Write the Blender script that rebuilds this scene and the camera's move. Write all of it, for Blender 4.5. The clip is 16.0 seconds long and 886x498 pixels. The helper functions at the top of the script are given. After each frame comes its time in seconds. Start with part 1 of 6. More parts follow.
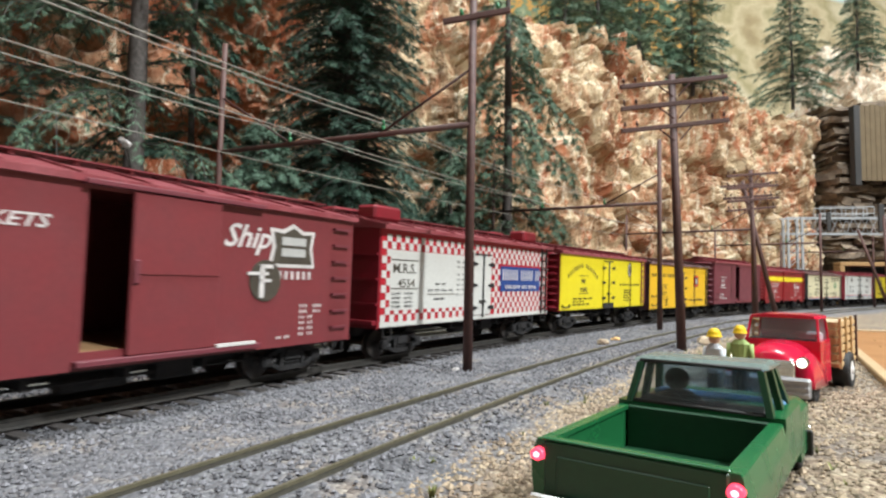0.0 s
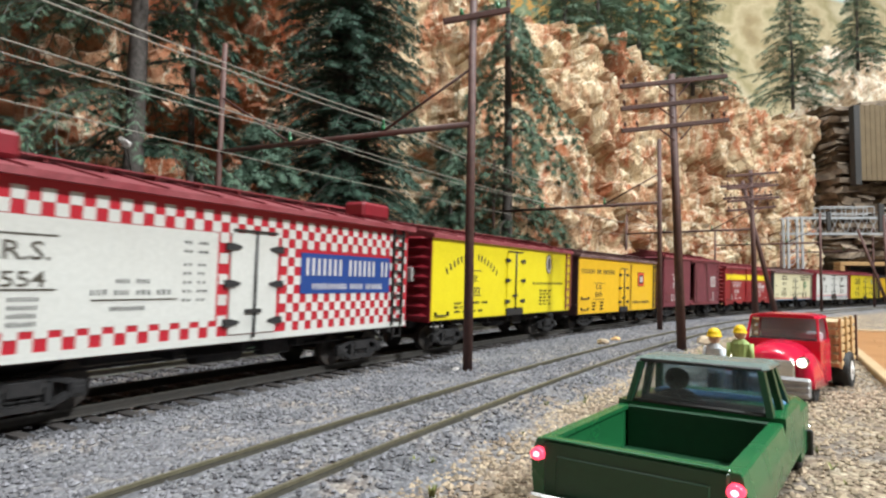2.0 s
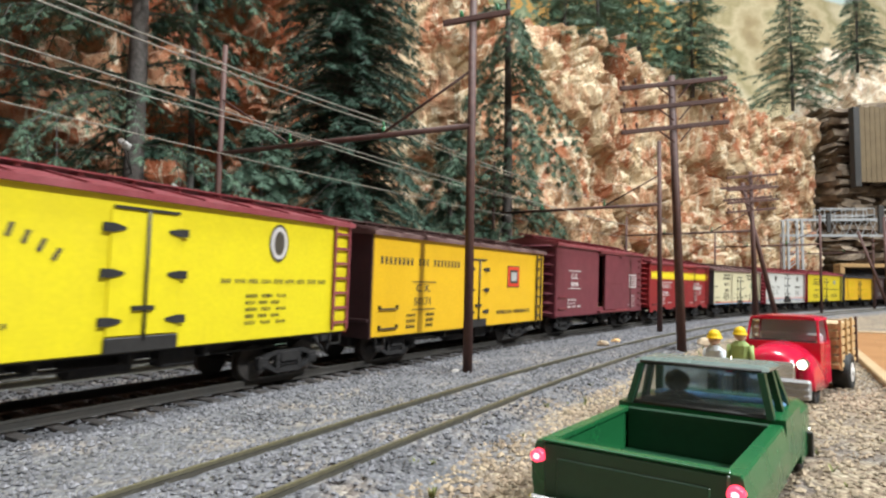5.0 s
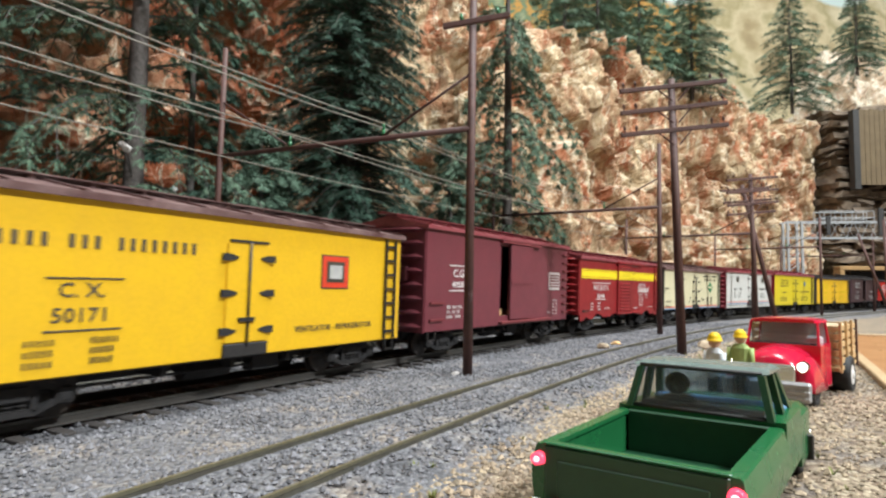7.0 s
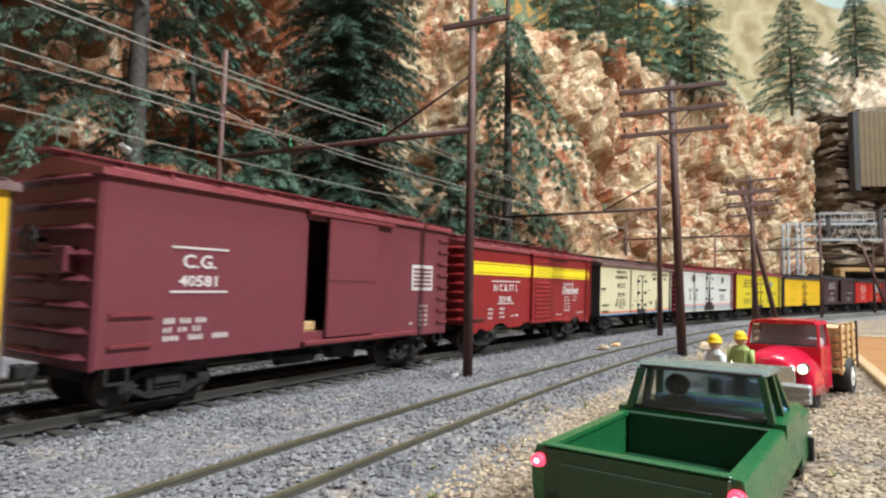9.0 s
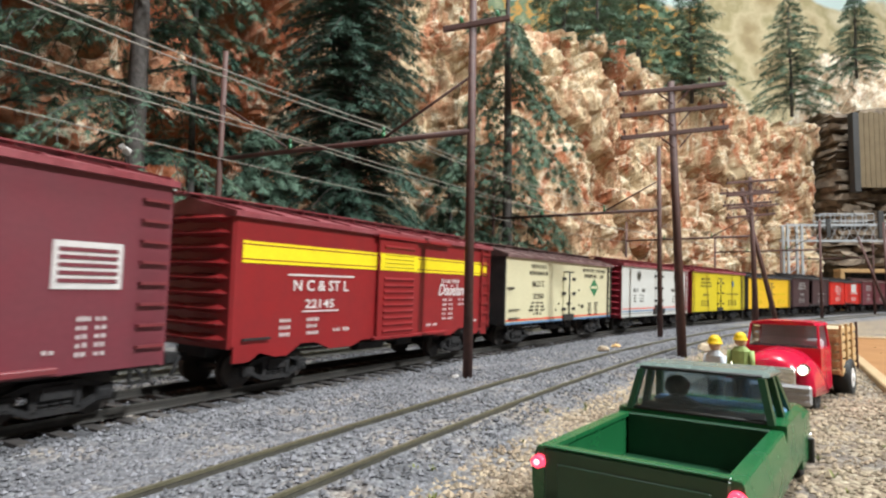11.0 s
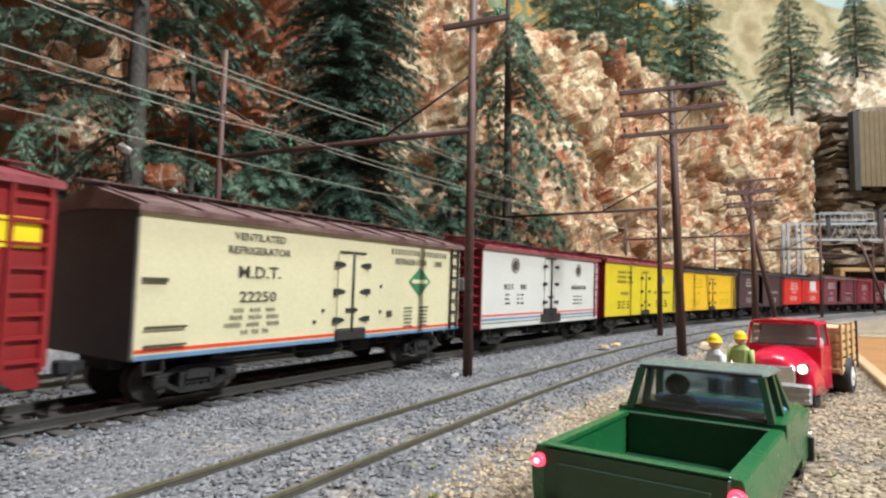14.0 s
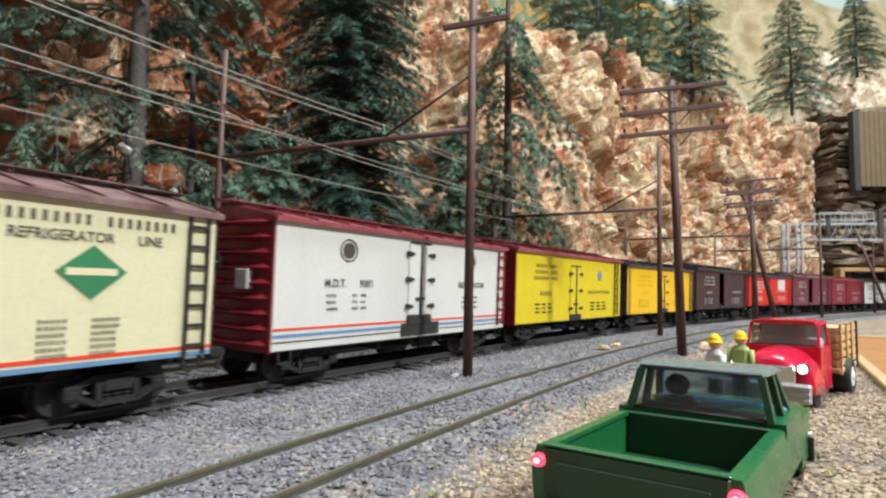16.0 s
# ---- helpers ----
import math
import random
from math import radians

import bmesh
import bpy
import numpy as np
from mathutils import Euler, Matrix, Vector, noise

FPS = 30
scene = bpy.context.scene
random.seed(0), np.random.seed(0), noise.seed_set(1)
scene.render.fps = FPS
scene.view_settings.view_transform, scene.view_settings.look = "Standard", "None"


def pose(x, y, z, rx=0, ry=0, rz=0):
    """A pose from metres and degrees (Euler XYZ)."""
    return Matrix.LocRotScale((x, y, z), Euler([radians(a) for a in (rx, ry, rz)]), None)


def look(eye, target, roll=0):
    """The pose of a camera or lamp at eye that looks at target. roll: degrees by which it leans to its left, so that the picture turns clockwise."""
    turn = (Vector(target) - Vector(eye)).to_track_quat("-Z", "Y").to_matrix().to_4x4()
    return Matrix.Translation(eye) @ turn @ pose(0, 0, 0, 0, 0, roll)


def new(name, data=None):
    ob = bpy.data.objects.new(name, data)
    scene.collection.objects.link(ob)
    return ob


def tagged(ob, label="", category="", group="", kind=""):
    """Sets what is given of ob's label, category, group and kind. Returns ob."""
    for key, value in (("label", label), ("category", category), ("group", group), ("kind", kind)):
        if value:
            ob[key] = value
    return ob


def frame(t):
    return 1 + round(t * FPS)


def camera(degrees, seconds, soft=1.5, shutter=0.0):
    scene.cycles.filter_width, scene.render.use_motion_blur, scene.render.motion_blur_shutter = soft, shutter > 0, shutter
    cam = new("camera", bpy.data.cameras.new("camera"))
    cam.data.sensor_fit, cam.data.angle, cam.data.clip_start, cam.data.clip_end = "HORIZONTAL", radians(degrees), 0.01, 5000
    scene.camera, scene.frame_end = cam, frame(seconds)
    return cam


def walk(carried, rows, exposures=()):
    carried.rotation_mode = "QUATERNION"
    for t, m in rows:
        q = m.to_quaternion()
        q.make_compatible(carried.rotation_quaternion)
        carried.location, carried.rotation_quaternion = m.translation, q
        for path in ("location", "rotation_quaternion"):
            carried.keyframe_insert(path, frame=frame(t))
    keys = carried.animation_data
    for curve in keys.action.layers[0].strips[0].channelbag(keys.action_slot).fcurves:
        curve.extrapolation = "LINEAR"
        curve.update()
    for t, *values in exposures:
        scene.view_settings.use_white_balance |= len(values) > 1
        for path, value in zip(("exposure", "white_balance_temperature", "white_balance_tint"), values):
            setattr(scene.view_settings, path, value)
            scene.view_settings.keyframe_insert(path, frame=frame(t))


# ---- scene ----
cam = camera(73.02, 16.0, soft=2.3, shutter=0.5)

MM = 0.001  # the place is a table-top railway at 1:87; lengths below are in millimetres
EYE = 26.5

# tilt drift of the camera: seconds, degrees down from the first view
DRIFT = [(0, 0), (1.5, 0), (2.5, -.8), (3.5, 0), (4, 1.0), (4.2, 1.4), (5.2, 2.9), (6.3, 4.4), (6.5, 5), (7, 7.2), (7.5, 8.4),
         (8, 8.8), (8.5, 9), (9, 10), (9.2, 10.3), (10.2, 11.5), (11.3, 12), (12, 12), (13, 12), (13.5, 11.3), (14, 10), (15, 9.5), (16, 10)]
PITCH = 3.351
walk(cam, [(t, pose(0, 0, EYE * MM, 90 + PITCH + d * 0.0541, 0, 0) @ pose(0, 0, 0, 0, 0, 0.528)) for t, d in DRIFT],
     exposures=[(0, 0.0), (16, 0.0)])

# ---- light: a room with ceiling lamps ----
world = bpy.data.worlds.new("room_air")
scene.world = world
world.use_nodes = True
world.node_tree.nodes["Background"].inputs[0].default_value = (1.0, 0.93, 0.84, 1)
world.node_tree.nodes["Background"].inputs[1].default_value = 0.12


def area_lamp(name, eye, target, size, power, colour):
    data = bpy.data.lights.new(name, "AREA")
    data.shape, data.size, data.energy, data.color = "DISK", size, power, colour
    ob = new(name, data)
    ob.matrix_world = look(Vector(eye), Vector(target))
    return ob


WARM = (0.92, 0.985, 1.0)
area_lamp("ceiling_lamp_key", (1.28, -0.76, 1.45), (0.1, 0.45, 0), 0.18, 70, WARM)
area_lamp("ceiling_lamp_middle", (0.42, 0.30, 1.6), (0.3, 0.7, 0), 0.35, 36, WARM)
area_lamp("ceiling_lamp_left", (-0.7, 0.1, 1.7), (-0.1, 0.5, 0.1), 0.5, 2.5, WARM)

# ---- materials ----


def mat(name, colour, rough=0.6, metal=0.0, other=None, scale=150.0, amount=0.5, fine=0.15, bump=0.0, bump_scale=900.0,
        emit=None, glow=0.0, detail=4.0, rnd=0.0):
    """Paint or stuff with a second colour in patches, fine grain and relief."""
    m = bpy.data.materials.new(name)
    m.use_nodes = True
    nt = m.node_tree
    n, l = nt.nodes, nt.links
    b = n["Principled BSDF"]
    b.inputs["Roughness"].default_value, b.inputs["Metallic"].default_value = rough, metal
    tc = n.new("ShaderNodeTexCoord")
    big = n.new("ShaderNodeTexNoise")
    big.inputs["Scale"].default_value, big.inputs["Detail"].default_value = scale, detail
    l.new(tc.outputs["Object"], big.inputs["Vector"])
    ramp = n.new("ShaderNodeMapRange")
    ramp.inputs[1].default_value, ramp.inputs[2].default_value, ramp.inputs[4].default_value = 0.35, 0.68, amount
    l.new(big.outputs["Fac"], ramp.inputs[0])
    mix = n.new("ShaderNodeMixRGB")
    other = other or tuple(c * 0.72 for c in colour)
    mix.inputs[1].default_value, mix.inputs[2].default_value = (*colour, 1), (*other, 1)
    l.new(ramp.outputs[0], mix.inputs[0])
    small = n.new("ShaderNodeTexNoise")
    small.inputs["Scale"].default_value, small.inputs["Detail"].default_value = bump_scale, 3
    l.new(tc.outputs["Object"], small.inputs["Vector"])
    val = n.new("ShaderNodeMapRange")
    val.inputs[1].default_value, val.inputs[2].default_value = 0.3, 0.7
    val.inputs[3].default_value, val.inputs[4].default_value = 1 - fine, 1 + fine
    l.new(small.outputs["Fac"], val.inputs[0])
    hsv = n.new("ShaderNodeHueSaturation")
    l.new(mix.outputs[0], hsv.inputs["Color"])
    l.new(val.outputs[0], hsv.inputs["Value"])
    last = hsv
    if rnd:
        g = n.new("ShaderNodeNewGeometry")
        r = n.new("ShaderNodeMapRange")
        r.inputs[3].default_value, r.inputs[4].default_value = 1 - rnd, 1 + rnd
        l.new(g.outputs["Random Per Island"], r.inputs[0])
        last = n.new("ShaderNodeHueSaturation")
        l.new(hsv.outputs[0], last.inputs["Color"])
        l.new(r.outputs[0], last.inputs["Value"])
    l.new(last.outputs[0], b.inputs["Base Color"])
    rr = n.new("ShaderNodeMapRange")
    rr.inputs[3].default_value, rr.inputs[4].default_value = max(rough - 0.1, 0.02), min(rough + 0.12, 1)
    l.new(big.outputs["Fac"], rr.inputs[0])
    l.new(rr.outputs[0], b.inputs["Roughness"])
    if bump:
        bp = n.new("ShaderNodeBump")
        bp.inputs["Strength"].default_value, bp.inputs["Distance"].default_value = min(bump, 1), 0.0006
        l.new(small.outputs["Fac"], bp.inputs["Height"])
        l.new(bp.outputs[0], b.inputs["Normal"])
    if emit:
        b.inputs["Emission Color"].default_value, b.inputs["Emission Strength"].default_value = (*emit, 1), glow
    return m


M = {
    "brown": mat("boxcar_brown", (0.175, 0.029, 0.034), 0.45, other=(0.145, 0.03, 0.034), amount=.5, fine=.06),
    "brown2": mat("boxcar_plum_brown", (0.155, 0.031, 0.042), 0.45, other=(0.13, 0.033, 0.042), fine=.06),
    "dark_brown": mat("boxcar_dark_brown", (0.055, 0.024, 0.026), 0.55, other=(0.04, 0.02, 0.02), fine=.06),
    "red": mat("boxcar_red", (0.24, 0.012, 0.014), 0.45, other=(0.19, 0.014, 0.016), fine=.05),
    "end_red": mat("reefer_end_red", (0.20, 0.008, 0.018), 0.45, other=(0.16, 0.012, 0.018), fine=.05),
    "bright_red": mat("boxcar_bright_red", (0.55, 0.02, 0.012), 0.45, fine=.05, amount=.3),
    "maroon": mat("boxcar_maroon", (0.22, 0.02, 0.035), 0.5, fine=.05),
    "roof_red": mat("roof_oxide", (0.205, 0.036, 0.045), 0.42, other=(0.29, 0.085, 0.095), amount=.6, fine=.18, scale=110),
    "roof_brown": mat("roof_weathered_brown", (0.085, 0.036, 0.034), 0.6, other=(0.24, 0.155, 0.145), amount=.7, fine=.2, scale=110),
    "roof_black": mat("roof_black", (0.03, 0.028, 0.03), 0.6, other=(0.07, 0.06, 0.06), fine=.1),
    "yellow": mat("reefer_lemon_yellow", (0.69, 0.565, 0.012), 0.42, other=(0.63, 0.50, 0.012), amount=.4, fine=.05),
    "orange": mat("reefer_orange_yellow", (0.71, 0.41, 0.012), 0.42, other=(0.64, 0.36, 0.014), amount=.4, fine=.05),
    "mustard": mat("reefer_mustard", (0.60, 0.46, 0.014), 0.45, other=(0.52, 0.40, 0.014), fine=.05),
    "cream": mat("reefer_cream", (0.60, 0.54, 0.355), 0.45, other=(0.54, 0.48, 0.30), amount=.4, fine=.05),
    "white": mat("reefer_white", (0.56, 0.55, 0.52), 0.45, other=(0.49, 0.47, 0.435), amount=.4, fine=.05, scale=60),
    "check_red": mat("checker_red", (0.42, 0.012, 0.025), 0.45, fine=.04, amount=.3),
    "blue": mat("sign_blue", (0.012, 0.05, 0.22), 0.45, fine=.04, amount=.3),
    "stripe_red": mat("stripe_red", (0.65, 0.05, 0.02), 0.45, fine=.04, amount=.3),
    "stripe_blue": mat("stripe_blue", (0.12, 0.22, 0.36), 0.45, fine=.04, amount=.3),
    "green_logo": mat("emblem_green", (0.03, 0.17, 0.07), 0.5, fine=.05, amount=.3),
    "black": mat("fittings_black", (0.018, 0.017, 0.017), 0.5, other=(0.035, 0.03, 0.028), fine=.2),
    "ink": mat("lettering_black", (0.045, 0.036, 0.026), 0.6, other=(0.08, 0.065, 0.045), fine=.15),
    "letter_white": mat("lettering_white", (0.62, 0.58, 0.56), 0.55, fine=.05),
    "stripe_yellow": mat("stripe_yellow", (0.85, 0.66, 0.015), 0.45, fine=.04, amount=.3),
    "frame": mat("truck_frame_grimy_black", (0.013, 0.012, 0.013), 0.85, other=(0.032, 0.028, 0.027), scale=300, amount=.5, fine=.25, bump=.3),
    "wheel": mat("wheel_steel", (0.04, 0.036, 0.034), 0.55, .3, other=(0.07, 0.045, 0.03), fine=.2),
    "inside": mat("car_inside_wood", (0.30, 0.17, 0.08), 0.7, other=(0.2, 0.1, 0.05), fine=.15),
    "pole": mat("pole_brown", (0.085, 0.034, 0.026), 0.65, other=(0.055, 0.025, 0.022), scale=70, amount=.7, fine=.2, bump=.25, bump_scale=500),
    "wire": mat("wire_tan", (0.24, 0.22, 0.18), 0.6, other=(0.17, 0.16, 0.135), fine=.1),
    "insulator": mat("insulator_green_glass", (0.05, 0.20, 0.09), 0.2, fine=.05),
    "rail": mat("rail_weathered", (0.14, 0.125, 0.08), 0.5, .3, other=(0.10, 0.085, 0.06), scale=120, fine=.15),
    "rail_side": mat("rail_side", (0.085, 0.078, 0.06), 0.6, .1, other=(0.05, 0.04, 0.035), fine=.15),
    "rail_main": mat("rail_oiled_steel", (0.075, 0.07, 0.062), 0.42, .3, other=(0.05, 0.045, 0.04), scale=120, fine=.15),
    "rail_main_side": mat("rail_side_dark", (0.032, 0.029, 0.026), 0.7, .1, other=(0.05, 0.04, 0.033), fine=.15),
    "tie": mat("tie_dark_wood", (0.045, 0.038, 0.036), 0.8, other=(0.09, 0.08, 0.075), scale=400, amount=.7, fine=.25, bump=.3, rnd=.35),
    "ballast": mat("ballast_grains_grey", (0.165, 0.160, 0.172), 0.9, other=(0.125, 0.121, 0.135), scale=500, fine=.2, rnd=.5),
    "gravel": mat("gravel_tan", (0.36, 0.285, 0.195), 0.85, other=(0.25, 0.18, 0.13), scale=90, amount=.8, fine=.2, rnd=.5),
    "green_paint": mat("pickup_green", (0.013, 0.115, 0.038), 0.24, other=(0.013, 0.095, 0.033), fine=.05, amount=.4),
    # darker than the body green; bed floor, front board, tailgate and cab pillars
    "green_dark": mat("pickup_darker_green", (0.012, 0.062, 0.027), 0.4, fine=.08),
    "truck_red": mat("truck_red", (0.56, 0.012, 0.045), 0.18, other=(0.50, 0.012, 0.04), fine=.04, amount=.3),
    "grey_trim": mat("bumper_grey", (0.36, 0.35, 0.36), 0.3, 0.0, other=(0.28, 0.27, 0.28), fine=.08),
    "chrome": mat("chrome", (0.8, 0.8, 0.8), 0.12, 1.0, fine=.03, amount=.1),
    # roof colour lightened to paint in the sheen of reflected lamps
    "roof_sheen_tone": mat("pickup_roof_painted_sheen", (0.15, 0.19, 0.175), 0.25, other=(0.11, 0.15, 0.135), fine=.08),
    "tyre": mat("tyre_black", (0.02, 0.02, 0.021), 0.7, fine=.2, bump=.2),
    "hub": mat("wheel_hub_white", (0.72, 0.70, 0.68), 0.4, fine=.06, amount=.3),
    "stake": mat("stake_wood", (0.56, 0.37, 0.18), 0.65, other=(0.42, 0.27, 0.12), scale=200, fine=.15, bump=.2),
    "crate_pale": mat("crate_pale_wood", (0.62, 0.50, 0.34), 0.65, other=(0.5, 0.38, 0.24), scale=200, fine=.12),
    "deck": mat("platform_wood_orange", (0.33, 0.155, 0.055), 0.55, other=(0.27, 0.12, 0.042), scale=40, amount=.6, fine=.08),
    "tan_wood": mat("edge_wood_tan", (0.46, 0.32, 0.18), 0.6, other=(0.36, 0.24, 0.13), scale=60, fine=.1),
    "fence": mat("fence_boards", (0.105, 0.072, 0.035), 0.7, other=(0.075, 0.05, 0.026), scale=60, fine=.15, bump=.2, rnd=.3),
    "slab": mat("slab_stone", (0.20, 0.15, 0.105), 0.85, other=(0.06, 0.043, 0.033), scale=60, amount=.85, fine=.25, bump=.6, rnd=.45),
    "portal": mat("portal_timber", (0.34, 0.20, 0.08), 0.7, other=(0.24, 0.14, 0.06), fine=.15),
    "steel": mat("lattice_silver", (0.30, 0.31, 0.32), 0.45, .1, other=(0.40, 0.40, 0.40), fine=.08),
    "hat": mat("helmet_yellow", (0.80, 0.52, 0.01), 0.35, fine=.05, amount=.2),
    "figure": mat("figure_pale", (0.55, 0.58, 0.62), 0.6, other=(0.45, 0.42, 0.4), fine=.1),
    "figure_lime": mat("figure_lime", (0.33, 0.42, 0.14), 0.6, fine=.1),
    "tail_glow": mat("tail_lamp_lit", (0.7, 0.02, 0.04), 0.3, emit=(1.0, 0.06, 0.12), glow=2.2),
    "tail_core": mat("tail_lamp_core", (0.8, 0.3, 0.35), 0.3, emit=(1.0, 0.5, 0.55), glow=2.4),
    "head_glow": mat("head_lamp_lit", (0.9, 0.85, 0.8), 0.3, emit=(1.0, 0.93, 0.82), glow=6.0),
    "seat": mat("cab_dark_inside", (0.03, 0.028, 0.028), 0.6),
    "dash": mat("cab_blue_inside", (0.10, 0.22, 0.38), 0.6),
    "bark": mat("bark_grey_brown", (0.06, 0.048, 0.042), 0.85, other=(0.10, 0.09, 0.085), scale=120, amount=.6, fine=.3, bump=.6, bump_scale=500),
    "needle_dark": mat("needles_dark_green", (0.038, 0.082, 0.056), 0.85, other=(0.062, 0.12, 0.082), scale=50, fine=.3, rnd=.45),
    "needle_blue": mat("needles_blue_green", (0.10, 0.165, 0.112), 0.85, other=(0.055, 0.10, 0.07), scale=40, fine=.3, rnd=.45),
    "needle_mid": mat("needles_mid_green", (0.075, 0.128, 0.08), 0.85, other=(0.11, 0.17, 0.108), scale=40, fine=.3, rnd=.45),
    "shell": mat("room_wall_paint", (0.55, 0.52, 0.47), 0.85, scale=3, bump_scale=60, fine=.04),
    "floor_room": mat("room_floor_carpet", (0.12, 0.11, 0.10), 0.9, scale=5, bump_scale=200, fine=.2),
    "leaf_fall": mat("autumn_leaf", (0.55, 0.33, 0.14), 0.7, rnd=.3),
    "scrub": mat("scrub_green", (0.16, 0.17, 0.05), 0.85, fine=.3, rnd=.4),
    "silver": mat("brake_box_silver", (0.5, 0.49, 0.47), 0.5, .2, fine=.08),
}


def glass(name, tint, rough=0.02):
    m = bpy.data.materials.new(name)
    m.use_nodes = True
    b = m.node_tree.nodes["Principled BSDF"]
    b.inputs["Base Color"].default_value = (*tint, 1)
    b.inputs["Roughness"].default_value, b.inputs["Transmission Weight"].default_value, b.inputs["IOR"].default_value = rough, 0.94, 1.12
    return m


M["glass"] = glass("window_glass", (0.62, 0.66, 0.66), .12)
M["glass_blue"] = glass("windscreen_blue_tint", (0.40, 0.58, 0.80))


def rock_material(name, tan, cream, red, dark, redness, chalk_and_toplight=(0.80, 0.70, 0.52)):
    """Painted plaster rock: tan and cream with iron-red stains and grey-brown hollows."""
    m = bpy.data.materials.new(name)
    m.use_nodes = True
    nt = m.node_tree
    n, l = nt.nodes, nt.links
    b = n["Principled BSDF"]
    b.inputs["Roughness"].default_value = 0.9
    tc = n.new("ShaderNodeTexCoord")

    streak = n.new("ShaderNodeMapping")
    streak.inputs["Scale"].default_value, streak.inputs["Rotation"].default_value = (1, 1, .4), (0, .3, 0)
    l.new(tc.outputs["Object"], streak.inputs["Vector"])

    def noise_of(scale, detail, rough=.6, dist=0.0, upright=False):
        t = n.new("ShaderNodeTexNoise")
        t.inputs["Scale"].default_value, t.inputs["Detail"].default_value = scale, detail
        t.inputs["Roughness"].default_value, t.inputs["Distortion"].default_value = rough, dist
        l.new(streak.outputs[0] if upright else tc.outputs["Object"], t.inputs["Vector"])
        return t.outputs["Fac"]

    def span(src, lo, hi, a=0.0, z=1.0):
        r = n.new("ShaderNodeMapRange")
        for i, v in ((1, lo), (2, hi), (3, a), (4, z)):
            r.inputs[i].default_value = v
        l.new(src, r.inputs[0])
        return r.outputs[0]

    def blend(fac, a, c):
        x = n.new("ShaderNodeMixRGB")
        l.new(fac, x.inputs[0])
        for i, v in ((1, a), (2, c)):
            if isinstance(v, tuple):
                x.inputs[i].default_value = (*v, 1)
            else:
                l.new(v, x.inputs[i])
        return x.outputs[0]

    def maths(op, a, c):
        x = n.new("ShaderNodeMath")
        x.operation, x.use_clamp = op, True
        for i, v in ((0, a), (1, c)):
            if isinstance(v, (int, float)):
                x.inputs[i].default_value = v
            else:
                l.new(v, x.inputs[i])
        return x.outputs[0]

    col = blend(span(noise_of(18, 10, .70, 1.4, True), .45, .55), tan, cream)
    # iron staining, heavier towards the near end of the cliff
    sep = n.new("ShaderNodeSeparateXYZ")
    l.new(tc.outputs["Object"], sep.inputs[0])
    near = span(sep.outputs[0], -0.17, -0.04, 0.72, redness)
    stain = maths("ADD", span(noise_of(20, 7, .66, 1.6, True), .47, .60), near)
    stain = maths("MULTIPLY", stain, span(noise_of(9, 3), .15, .45, .3, 1))
    col = blend(stain, col, red)
    col = blend(span(noise_of(46, 6, .70, 2.0, True), .60, .65, 0, .7), col, dark)
    col = blend(span(noise_of(130, 6, .75), .56, .70, 0, .7), col, dark)
    # pale dry-brushed chalk at random; on upward faces it paints in top light
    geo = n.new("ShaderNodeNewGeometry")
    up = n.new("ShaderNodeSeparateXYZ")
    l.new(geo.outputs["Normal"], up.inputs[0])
    toplight = maths("MULTIPLY", span(up.outputs[2], .45, .90, 0.0, .75), span(noise_of(48, 4, .7), .36, .56, .2, 1))
    col = blend(toplight, col, chalk_and_toplight)
    col = blend(span(noise_of(64, 9, .78, 1.2, True), .54, .60, 0, .9), col, chalk_and_toplight)
    l.new(col, b.inputs["Base Color"])
    bp = n.new("ShaderNodeBump")
    bp.inputs["Strength"].default_value, bp.inputs["Distance"].default_value = .8, .008
    l.new(noise_of(160, 8, .7), bp.inputs["Height"])
    l.new(bp.outputs[0], b.inputs["Normal"])
    return m


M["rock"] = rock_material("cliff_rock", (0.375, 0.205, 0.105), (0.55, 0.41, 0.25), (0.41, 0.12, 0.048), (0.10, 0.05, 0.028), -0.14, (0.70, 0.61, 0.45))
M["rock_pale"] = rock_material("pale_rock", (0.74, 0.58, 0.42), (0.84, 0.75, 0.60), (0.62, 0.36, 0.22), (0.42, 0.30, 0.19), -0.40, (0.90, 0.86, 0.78))


